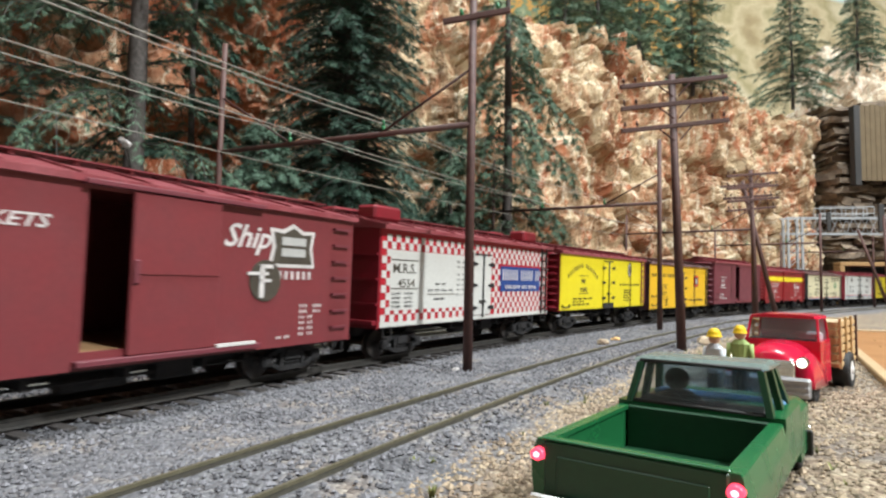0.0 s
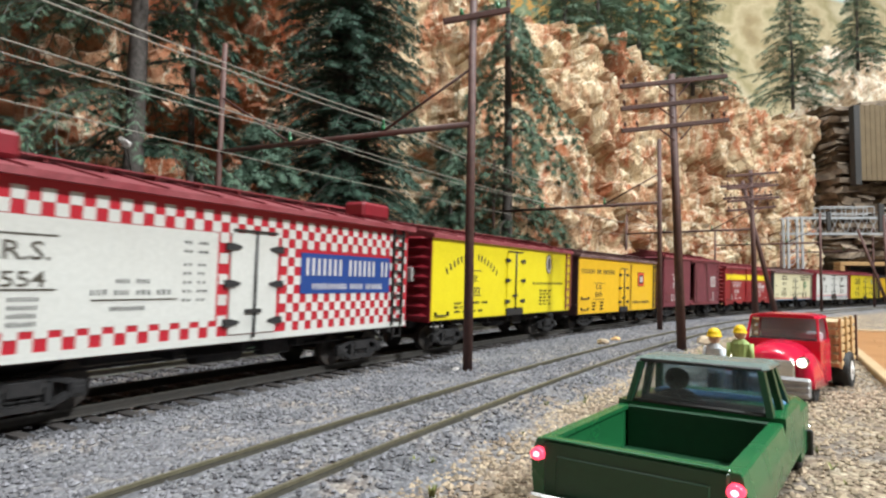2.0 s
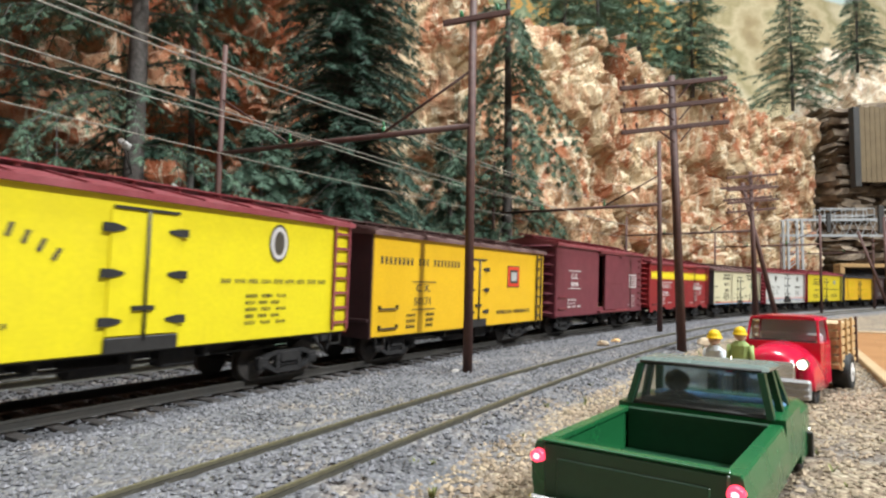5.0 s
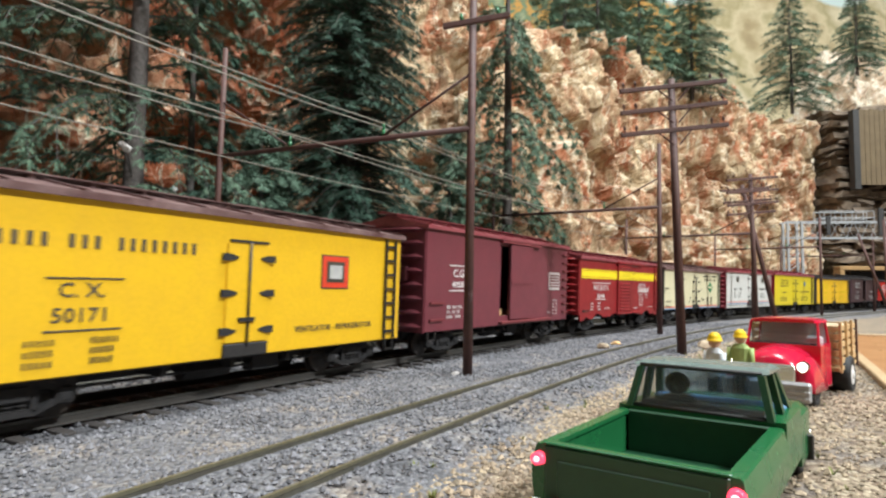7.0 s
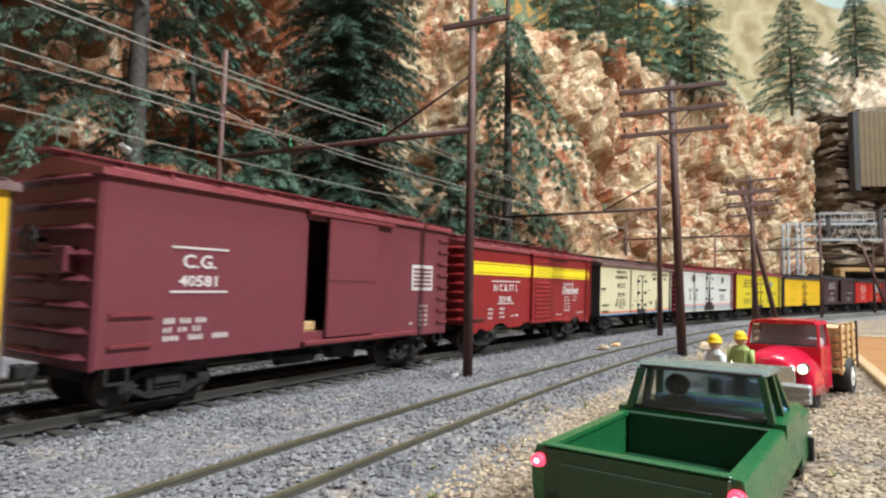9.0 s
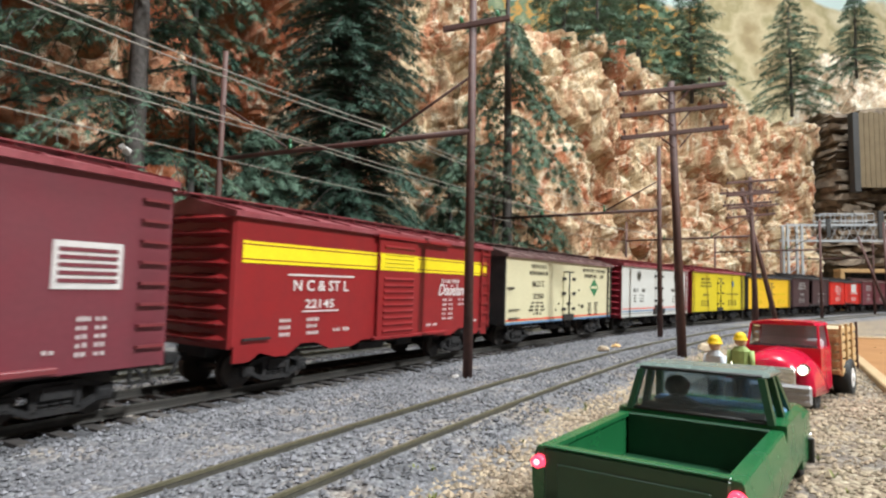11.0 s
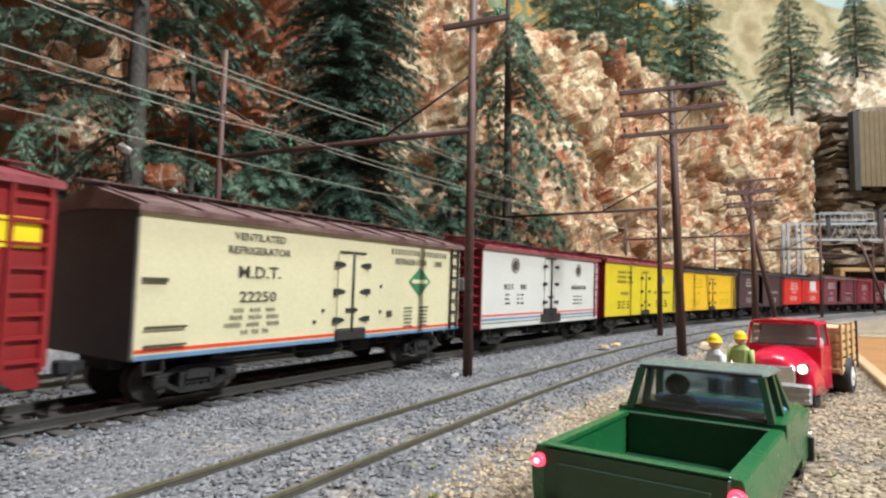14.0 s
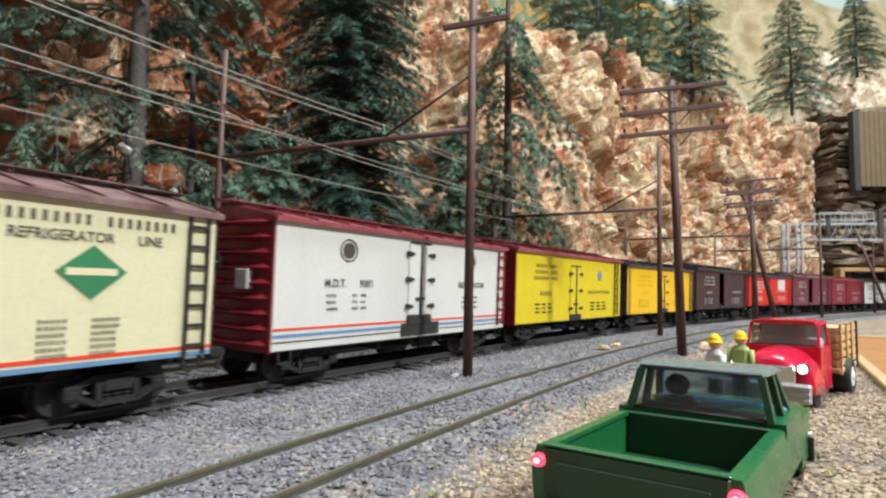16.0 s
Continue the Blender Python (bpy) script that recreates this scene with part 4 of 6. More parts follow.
def car_snow():
    L = 138.3
    c = base_car("snow", "white refrigerator car with red ribbed end and striped sill", L, 9.4, 45.6, 3.4, M["white"], M["end_red"], M["roof_red"], ribs=9)
    brake_gear(c, 11, 45, M["silver"])
    bm = B()
    plate(bm, .2, L - .2, 14.9, 15.6)
    part("sill_stripe", bm, M["stripe_red"], c)
    for z, q, mt in ((13.0, 13.9, "stripe_blue"), (11.6, 12.0, "ink")):
        bm = B()
        plate(bm, .2, L - .2, z, q)
        part("sill_stripe", bm, M[mt], c)
    reefer_door(c, 61.5, 76, 17.5, 42.6, M["white"], M["frame"])
    part("sill_plate", box(B(), 58, 82, -.6, 0, 10.2, 14.6, .2), M["black"], c)
    ladder(131, 11, 44, 0, M["end_red"], c, 7, 5.5)
    rng = random.Random(8)
    bm = B()
    put_text(bm, "M.D.T.", 24, 27.0, 2.6)
    put_text(bm, "9081", 38.5, 27.0, 2.6)
    put_text(bm, "REFRIGERATOR", 107.5, 27.4, 2.4, stretch=.95)
    for k in range(3):
        bars(bm, 20.5, 27, 24 - k * 2, 1.5, 1, rng)
        bars(bm, 32, 40, 24 - k * 2, 1.5, 2, rng)
    for k in range(3):
        bars(bm, 100, 114, 23 - k * 2, 1.4, 3, rng, thin=.35)
    for x in (29.5, 106.5):
        for a, e in ((3.6, 3.1), (2.5, 0)):
            ring = []
            for i in range(24):
                t = 2 * math.pi * i / 24
                ring.append((x + a * 1.15 * math.cos(t), -.2, 38.3 + a * math.sin(t), x + e * 1.15 * math.cos(t), 38.3 + e * math.sin(t)))
            for i in range(24):
                p, q = ring[i], ring[(i + 1) % 24]
                vs = [bm.verts.new(v) for v in ((p[0], -.2, p[2]), (q[0], -.2, q[2]), (q[3], -.2, q[4]), (p[3], -.2, p[4]))]
                bm.faces.new(vs)
    lettering(bm, M["ink"], c)


def car_plain(key, label, L, zb, zt, bodym, endm, roofm, letterm, reefer, seed, hole=None, extras=None):
    c = base_car(key, label, L, zb, zt, 3.6, bodym, endm, roofm, ribs=0 if reefer and seed % 2 else 8, hole=hole)
    rng = random.Random(seed)
    bm = B()
    for k in range(3):
        strokes(bm, 20 - k, 44 + k, zt - 8 - k * 3.2, 1.9, [6 + k, 4])
    strokes(bm, 25, 39, zb + 14, 2.2, [5])
    for k in range(3):
        bars(bm, 20, 42, zb + 9 - k * 2, 1.6, 3, rng)
    strokes(bm, 88, 124, zb + 15, 1.8, [12])
    for k in range(3):
        bars(bm, 92, 120, zb + 9 - k * 2, 1.5, 3, rng)
    lettering(bm, letterm, c)
    if reefer:
        reefer_door(c, 62, 76.5, zb + 3.4, zt - 6.5, bodym, M["frame"])
    else:
        part("sliding_door", box(B(), 68 if hole else 60, 90 if hole else 82, -1.5, -.3, zb + 2, zt - 2, .3), bodym, c)
        part("door_track", box(B(), 57, 100, -2, 0, zt - 1.8, zt - .8), roofm, c)
        part("door_track", box(B(), 57, 100, -2, 0, zb + .8, zb + 1.9), roofm, c)
    ladder(131, zb + 1, zt - 1, 0, M["black"] if reefer else endm, c, 7, 5.5)
    return c


def build_train():
    car_rocket()
    car_checker()
    car_lemon()
    car_amber()
    car_plum()
    car_stripe()
    car_cream()
    car_snow()
    c = car_plain("mustard", "mustard-yellow refrigerator car with red end", 143.5, 10, 46.4, M["mustard"], M["end_red"], M["roof_red"], M["ink"], True, 11)
    bm = B()
    rod(bm, (106, -.3, 36), (106, 0, 36), 3.0, n=20)
    part("emblem", bm, M["stripe_blue"], c, "small round blue emblem")
    car_plain("gold", "golden-yellow refrigerator car with black end", 141, 10.4, 44.5, M["orange"], M["roof_black"], M["roof_black"], M["mustard"], True, 13)
    car_plain("umber", "dark brown boxcar with its door part open", 138, 11, 47, M["dark_brown"], M["dark_brown"], M["roof_black"], M["silver"], False, 14, hole=(58, 70, 14, 44))
    c = car_plain("scarlet", "bright red boxcar with a white emblem", 138.5, 12.4, 45, M["bright_red"], M["bright_red"], M["roof_black"], M["letter_white"], False, 16)
    bm = B()
    plate(bm, 92, 116, 30, 42, -.1)
    part("emblem", bm, M["letter_white"], c, "white square emblem")
    car_plain("walnut", "brown boxcar with an open doorway", 146, 11, 47.4, M["brown2"], M["dark_brown"], M["roof_brown"], M["silver"], False, 18, hole=(56, 70, 14, 44))
    car_plain("maroon", "maroon boxcar with pale lettering", 142, 11, 46, M["maroon"], M["maroon"], M["roof_red"], M["silver"], False, 20)
    car_plain("grey", "pale grey refrigerator car", 140, 11, 46, M["white"], M["frame"], M["roof_black"], M["ink"], True, 21)


# ---- poles and overhead wires ----


def contact_mast(s, near_o, far_o, hi_near, hi_far, top_arm):
    """Two masts over the main tracks, joined by a bracket pole with a stay."""
    a, c = line(s, near_o, GROUND - 2), line(s - 12, far_o, GROUND - 2)
    m = thing("catenary_mast", "brown wooden catenary mast with bracket arm over the tracks", "mast", "overhead line masts along the track", mm_pose(a.x, a.y, 0))
    rel = c - a
    lean = Vector((1.4, .5, 0))
    part("post", rod(B(), (0, 0, GROUND - 1), Vector((0, 0, hi_near)) + lean, 1.75, 1.35, 12), M["pole"], m)
    part("post", rod(B(), (rel.x, rel.y, GROUND - 1), (rel.x + 2.5, rel.y, hi_far), 1.5, 1.2, 10), M["pole"], m)
    za = 82.5
    part("bracket_arm", rod(B(), (.6, 0, za), (rel.x + 1.6, rel.y, za + 1.0), 1.15, 1.0, 8), M["pole"], m)
    u = rel.normalized()
    p = u * (rel.length * .29)
    part("stay", rod(B(), (.9, 0, za + 20), (p.x, p.y, za + 1.2), .5, .5, 6), M["pole"], m)
    q0, q1 = u * (rel.length * .66), u * rel.length
    part("stay", rod(B(), (q1.x + 1, q1.y, za + 26), (q0.x, q0.y, za + 1.2), .4, .4, 6), M["pole"], m)
    if top_arm:
        bm = box(B(), -12, 12, -1.3, .3, -1.0, 1.0, .2)
        o = part("cross_arm", bm, M["pole"], m)
        o.matrix_basis = mm_pose(2.4, -1.0, 120.8, math.degrees(math.atan2(-rel.y, -rel.x)) + 24, 0, -10)
        for x in (-5, 8):
            bm = rod(B(), (x, -.5, 1), (x, -.5, 3.4), .9, .5, 8)
            part("insulator", bm, M["insulator"], o)
    for f in (.29, .66):
        w = u * (rel.length * f)
        bm = rod(B(), (w.x, w.y, za + 1.4), (w.x, w.y, za + 3.2), .7, .8, 8)
        rod(bm, (w.x, w.y, za + 3.2), (w.x, w.y, za + 5.6), .55, .4, 8)
        part("insulator", bm, M["insulator"], m)
    return a, u, rel.length


def telephone_pole(x, y, height, lean, turn, arms, width):
    m = thing("telephone_pole", "brown wooden telephone pole with three crossarms", "utility pole", "telephone poles beside the siding", mm_pose(x, y, 0))
    top = Vector((lean[0], lean[1], height))
    part("post", rod(B(), (0, 0, GROUND - 1), top, 2.15, 1.6, 14), M["pole"], m)
    d = Vector((math.cos(radians(turn)), math.sin(radians(turn)), 0))
    for k in range(arms):
        f = 1 - (4 + k * 10.3) / height
        c = top * f
        o = part("cross_arm", box(B(), -width, width, -2.9, -1.3, -1.0, 1.0, .2), M["pole"], m)
        o.matrix_basis = mm_pose(c.x, c.y, c.z, turn, 0, -6.5)
        for sgn in (-1, 1):
            part("brace", rod(B(), (sgn * 1.2, -2.4, -7.0), (sgn * 7.5, -2.4, -1.0), .4, .4, 5), M["pole"], o)
        for x in (-width + 2, -width + 7.5, width - 7.5, width - 2):
            bm = rod(B(), (x, -2.1, 1), (x, -2.1, 2.4), .28, .28, 6)
            rod(bm, (x, -2.1, 2.2), (x, -2.1, 4.0), .75, .45, 8)
            part("insulator_pin", bm, M["pole"], o)


def build_masts():
    masts = []
    for i, s in enumerate((-60, 180, 420, 660, 900)):
        masts.append(contact_mast(s, 22.5, -98 if i == 0 else -104, (134, 126, 122, 120, 118)[i], (132, 125, 105, 105, 105)[i], i == 0))
    # wires: share of the arm's reach, height
    for f, z, sag in ((.29, 88.4, 1), (.29, 86.6, 1), (.66, 88.2, 1), (.36, 76.5, 0), (.74, 76.0, 0)):
        pts = []
        for s in (-540, -300, -60, 180, 420, 660, 900):
            i = min(max((s + 60) // 240, 0), 4)
            a, u, n = masts[i]
            o = 22.5 - n * f
            n_sub = 8
            for k in range(n_sub):
                t = k / n_sub
                pts.append(line(s + 240 * t - 12 * f, o, z - sag * 5 * 4 * t * (1 - t) * .5))
        pts = pts[:-7]
        w = thing("overhead_wire", "thin tan overhead wire strung between masts", "wire", "overhead wires")
        bm = B()
        prof = [(.2 * math.cos(k * 1.2566), .2 * math.sin(k * 1.2566)) for k in range(5)]
        sweep(bm, [(p, right_of(-540 + 30 * k)) for k, p in enumerate(pts)], prof)
        part("strand", bm, M["wire"], w)
    telephone_pole(109, 274.2, 125, (-3.0, 0), 0, 3, 25)
    p = line(360, 58)
    telephone_pole(p.x, p.y, 118, (-28, 0), 14, 3, 25)
    p = line(316, 52)
    telephone_pole(p.x, p.y, 122, (-2, 0), 14, 3, 25)
    p = line(800, 62)
    telephone_pole(p.x, p.y, 125, (-2, 0), 10, 0, 20)
    p = line(860, 50)
    telephone_pole(p.x, p.y, 110, (-42, 0), 10, 0, 20)


# ---- vehicles on the lot ----


def wheel_at(parent, x, y, r, w, side, hub=None):
    t = part("tyre", B_tyre(r, w), M["tyre"], parent)
    t.location = (x * MM, y * MM, r * MM)
    bm = rod(B(), (0, side * w * .2, 0), (0, side * (w * .5 + .05), 0), r * .58, r * .5, 20)
    rod(bm, (0, side * w * .5, 0), (0, side * (w * .5 + .4), 0), r * .22, r * .18, 12)
    part("rim", bm, hub or M["grey_trim"], t)


def B_tyre(r, w):
    bm = B()
    n = 28
    prof = [(r * .55, -w / 2), (r * .92, -w / 2), (r, -w * .36), (r, w * .36), (r * .92, w / 2), (r * .55, w / 2)]
    rings = []
    for i in range(n):
        a = 2 * math.pi * i / n
        rings.append([bm.verts.new((q * math.cos(a), y, q * math.sin(a))) for q, y in prof])
    for i in range(n):
        a, c = rings[i], rings[(i + 1) % n]
        for k in range(len(prof)):
            bm.faces.new((a[k], a[(k + 1) % 6], c[(k + 1) % 6], c[k])).smooth = True
    return bm


def build_pickup():
    """Local x forward from the tailgate, y left, z up from the ground."""
    t = thing("pickup_truck", "green pickup truck with an empty bed and lit tail lamps", "pickup truck", m=mm_pose(20.6, 67.0, GROUND, 90 - 37) @ Matrix.Diagonal((1.06, 1.13, 1.0, 1.0)))
    G = M["green_paint"]
    H = 11.0
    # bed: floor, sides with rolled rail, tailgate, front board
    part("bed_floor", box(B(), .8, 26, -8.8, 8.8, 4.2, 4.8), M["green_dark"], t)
    for sg in (-1, 1):
        bm = B()
        loft(bm, [[(x, sg * 9.0, 4), (x, sg * 10.2, 3.6), (x, sg * 10.6, 6.5), (x, sg * 10.6, 8.2), (x, sg * 10.1, H - .3), (x, sg * 9.9, H), (x, sg * 8.6, H), (x, sg * 8.6, H - .6), (x, sg * 9.0, H - .7)]
                  for x in (0, .4, 13, 26)])
        part("bed_side", bm, G, t)
        bm = rod(B(), (.1, sg * 9.6, 9.3), (-.9, sg * 9.6, 9.3), .8, .7, 18)
        lamp = part("tail_lamp", bm, M["tail_glow"], t, "lit red tail lamp")
        part("lens", rod(B(), (-.8, sg * 9.6, 9.3), (-1.15, sg * 9.6, 9.3), .38, .25, 14), M["tail_core"], lamp)
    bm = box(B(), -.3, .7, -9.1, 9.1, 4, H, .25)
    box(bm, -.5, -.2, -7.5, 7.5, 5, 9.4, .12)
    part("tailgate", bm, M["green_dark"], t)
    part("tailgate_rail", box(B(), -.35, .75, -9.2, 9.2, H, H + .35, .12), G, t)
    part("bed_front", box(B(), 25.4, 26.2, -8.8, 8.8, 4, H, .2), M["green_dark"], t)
    # cab
    prof = [(26.4, 4), (26.4, 11.6), (27.6, 17.4), (29.0, 18.4), (38.4, 18.4), (39.6, 17.4), (43.4, 12.4), (43.6, 4)]
    bm = B()
    lo = lambda y: [(x, y, z) for x, z in prof[:2]] + [(40.6, y, 11.4), (40.8, y, 4)]
    loft(bm, [lo(-10.3), lo(10.3)])
    part("cab_body", bm, G, t)
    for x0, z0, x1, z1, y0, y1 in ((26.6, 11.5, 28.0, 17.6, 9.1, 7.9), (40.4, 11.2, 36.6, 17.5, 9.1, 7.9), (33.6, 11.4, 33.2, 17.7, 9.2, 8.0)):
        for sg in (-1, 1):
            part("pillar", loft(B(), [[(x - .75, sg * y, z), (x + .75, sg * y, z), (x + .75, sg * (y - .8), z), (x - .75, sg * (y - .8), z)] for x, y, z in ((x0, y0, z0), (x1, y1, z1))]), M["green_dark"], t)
    bm = B()
    loft(bm, [[(27.5, y * .97, 17.75), (27.8, y, 18.0), (29, y * .97, 18.5 - .3 * (abs(y) > 8)), (35.2, y * .97, 18.5 - .3 * (abs(y) > 8)), (37.0, y, 17.7), (37.4, y * .97, 17.2)] for y in (-8.5, -7.8, 7.8, 8.5)])
    part("roof", bm, M["roof_sheen_tone"], t, "roof with a grey-green sheen painted in", smooth=False)
    bm = B()
    loft(bm, [[(x, -8.4 + 1.0 * (z > 15), z), (x + .2, -8.4 + 1.0 * (z > 15), z), (x + .2, 8.4 - 1.0 * (z > 15), z), (x, 8.4 - 1.0 * (z > 15), z)] for x, z in ((26.8, 11.8), (28.0, 17.8))])
    win = part("rear_window", bm, M["glass"], t)
    bm = B()
    for a, c in (((26.6, -8.6, 11.7), (26.6, 8.6, 11.7)), ((27.8, -7.6, 17.8), (27.8, 7.6, 17.8)), ((26.6, -8.5, 11.7), (27.8, -7.5, 17.4)), ((26.6, 8.5, 11.7), (27.8, 7.5, 17.4))):
        rod(bm, a, c, .32, .32, 6)
    part("window_rubber", bm, M["black"], win)
    bm = B()
    loft(bm, [[(x, -8.4 + 1.0 * (z > 15), z), (x + .2, -8.4 + 1.0 * (z > 15), z), (x + .2, 8.4 - 1.0 * (z > 15), z), (x, 8.4 - 1.0 * (z > 15), z)] for x, z in ((40.2, 11.4), (37.0, 17.3))])
    part("windscreen", bm, M["glass_blue"], t)
    part("seat", box(B(), 28.6, 31, -8.2, 8.2, 9, 12.2, .6), M["seat"], t)
    part("dashboard", box(B(), 37.6, 40.2, -8.8, 8.8, 9.5, 12.0, .4), M["dash"], t)
    # head and shoulders of a dummy driver, one plain dark shape
    bm = B()
    bmesh.ops.create_uvsphere(bm, u_segments=14, v_segments=10, radius=1.7)
    bmesh.ops.translate(bm, verts=bm.verts, vec=(31.2, 3.6, 14.9))
    loft(bm, [[(31.2 + 1.5 * w * math.cos(a), 3.4 + 3.2 * w * math.sin(a), z) for a in [2 * math.pi * k / 14 for k in range(14)]] for z, w in ((10.5, 1.0), (12.2, 1.0), (13.0, .6), (13.4, .3))])
    part("driver_shape", bm, M["seat"], t, "dark head-and-shoulders shape of a dummy driver", smooth=True)
    # bonnet, wings, bumpers
    bm = B()
    loft(bm, [[(x, -w, 2.4), (x, -w, z - 1.2), (x, -w + 1.4, z), (x, w - 1.4, z), (x, w, z - 1.2), (x, w, 2.4)] for x, w, z in ((40.7, 10.3, 11.2), (48, 10.2, 10.9), (54.5, 9.9, 10.2), (55.6, 9.4, 9.0))])
    part("bonnet", bm, G, t)
    for x in (-1.6, 56.0):
        part("bumper", box(B(), x - .5, x + .6, -10, 10, 3.2, 5.2, .3), M["chrome"], t)
    for sg in (-1, 1):
        part("mud_flap", box(B(), 49.6, 50.2, min(sg * 9.9, sg * 10.9), max(sg * 9.9, sg * 10.9), 1.4, 5.6, .2), M["black"], t)
        for x in (11, 46):
            wheel_at(t, x, sg * 8.5, 4.0, 2.6, sg)
    part("chassis", box(B(), 1, 54, -6, 6, 2.4, 4.2), M["frame"], t)


def build_stake_truck():
    """Faces the camera; local x forward, y left."""
    t = thing("stake_truck", "red flatbed truck with wooden stake sides and lit headlamps", "truck", m=mm_pose(STAKE[0], STAKE[1], GROUND - .8, 270 - STAKE[2]))
    R = M["truck_red"]
    # bonnet with rounded top, wide wings
    bm = B()
    def ring(x, w, zt, zb):
        pts = []
        for k in range(13):
            a = math.pi * k / 12
            pts.append((x, w * math.cos(a) if abs(math.cos(a)) < .999 else w * math.cos(a), zb + (zt - zb) * max(0, math.sin(a)) ** .55))
        return pts
    loft(bm, [ring(x, w, z, 5) for x, w, z in ((14.5, 8.8, 15.7), (22, 8.4, 15.3), (27, 7.8, 14.8), (29.6, 7.2, 14.0), (30.8, 6.2, 12.8))])
    part("bonnet", bm, R, t, smooth=True)
    for sg in (-1, 1):
        bm = B()
        loft(bm, [[(x, sg * (8.4 + 2.2 * math.cos(a)), z + h * math.sin(a)) for a in [math.pi * k / 10 for k in range(11)]]
                  for x, z, h in ((13.5, 4.0, 5.0), (18, 4.2, 7.6), (23, 4.4, 9.0), (27.6, 4.6, 8.8), (29.8, 4.8, 7.8), (30.8, 5.0, 6.4))])
        part("wing", bm, R, t, smooth=True)
        bm = rod(B(), (29.8, sg * 8.0, 11.2), (31.2, sg * 8.0, 11.2), 1.6, 1.4, 18)
        lamp = part("headlamp", bm, M["chrome"], t, "lit round headlamp")
        part("lens", rod(B(), (31.1, sg * 8.0, 11.2), (31.5, sg * 8.0, 11.2), 1.2, .8, 16), M["head_glow"], lamp)
    # grille and heavy bumper
    bm = box(B(), 30.4, 31.4, -6.4, 6.4, 6.0, 11.6, .4)
    for k in range(4):
        box(bm, 31.3, 31.9, -6.2, 6.2, 7.2 + k * 1.1, 7.8 + k * 1.1)
    part("grille", bm, M["chrome"], t, "chrome barred grille")
    bm = box(B(), 31.8, 33.2, -10.2, 10.2, 2.6, 7.6, .45)
    for z in (3.2, 4.8, 6.4):
        box(bm, 33.1, 33.6, -10, 10, z, z + .8, .2)
    part("bumper", bm, M["grey_trim"], t, "broad grey ribbed bumper")
    # cab
    bm = B()
    loft(bm, [[(1.0, y, 4), (1.0, y, 15.6), (15.4, y, 15.6), (15.6, y, 4)] for y in (-9.4, 9.4)])
    part("cab_body", bm, R, t)
    bm = B()
    for x0, z0, x1, z1 in ((1.6, 15.4, 2.6, 21.8), (15.0, 15.4, 12.8, 21.8)):
        for sg in (-1, 1):
            loft(bm, [[(x - .5, sg * y, z), (x + .5, sg * y, z), (x + .5, sg * (y - .5), z), (x - .5, sg * (y - .5), z)] for x, y, z in ((x0, 9.2, z0), (x1, 8.6, z1))])
    part("pillars", bm, R, t)
    part("cab_back", box(B(), 1.4, 2.2, -8.5, 8.5, 15.4, 21.7), M["figure"], t, "pale cab back panel")
    bm = B()
    loft(bm, [[(x, -w, 21.6), (x, -w * .95, 22.3), (x, -w * .6, 22.7), (x, w * .6, 22.7), (x, w * .95, 22.3), (x, w, 21.6)] for x, w in ((1.2, 8.2), (2.2, 9), (11.8, 9), (13.6, 8.0))])
    part("roof", bm, R, t, smooth=False)
    bm = B()
    loft(bm, [[(x, -8.6 + .7 * (z > 18), z), (x + .25, -8.6 + .7 * (z > 18), z), (x + .25, 8.6 - .7 * (z > 18), z), (x, 8.6 - .7 * (z > 18), z)] for x, z in ((14.8, 15.5), (12.6, 22))])
    part("windscreen", bm, M["glass"], t)
    part("seat", box(B(), 3, 6, -8, 8, 9, 17.6, .6), M["figure"], t)
    part("dashboard", box(B(), 11.8, 14.2, -8.4, 8.4, 14.6, 16.0, .3), M["seat"], t)
    # stake bed
    part("bed_deck", box(B(), -31, 0, -11.4, 11.4, 7.4, 8.6, .15), M["stake"], t)
    for sg in (-1, 1):
        for k in range(5):
            part("side_slat", box(B(), -30.6, -.6, sg * 11.0 - .3, sg * 11.0 + .3, 9.4 + k * 2.35, 11.0 + k * 2.35, .08), M["stake"], t)
        for k in range(4):
            x = -29.6 + k * 9.5
            part("stake", box(B(), x - .5, x + .5, sg * 11.5 - .35, sg * 11.5 + .35, 7, 21.6, .1), M["stake"] if k else M["pole"], t)
    for x in (-30.7, -.6):
        for k in range(5):
            part("end_slat", box(B(), x - .3, x + .3, -10.8, 10.8, 9.4 + k * 2.35, 11.0 + k * 2.35, .08), M["stake"], t)
    for i in range(3):
        for j in range(3):
            for k in range(3):
                part("crate", box(B(), -28 + i * 8.6, -20 + i * 8.6, -9.9 + j * 6.7, -3.6 + j * 6.7, 8.6 + k * 3.9, 12.3 + k * 3.9, .35), M["tan_wood"] if (i + j + k) % 2 else M["crate_pale"], t)
    part("chassis", box(B(), -30, 30, -4.5, 4.5, 4.6, 7.4), M["frame"], t)
    for sg in (-1, 1):
        wheel_at(t, 22, sg * 8.2, 4.4, 2.6, sg, M["frame"])
        wheel_at(t, -12, sg * 10.4, 5.6, 4.6, sg, M["hub"])


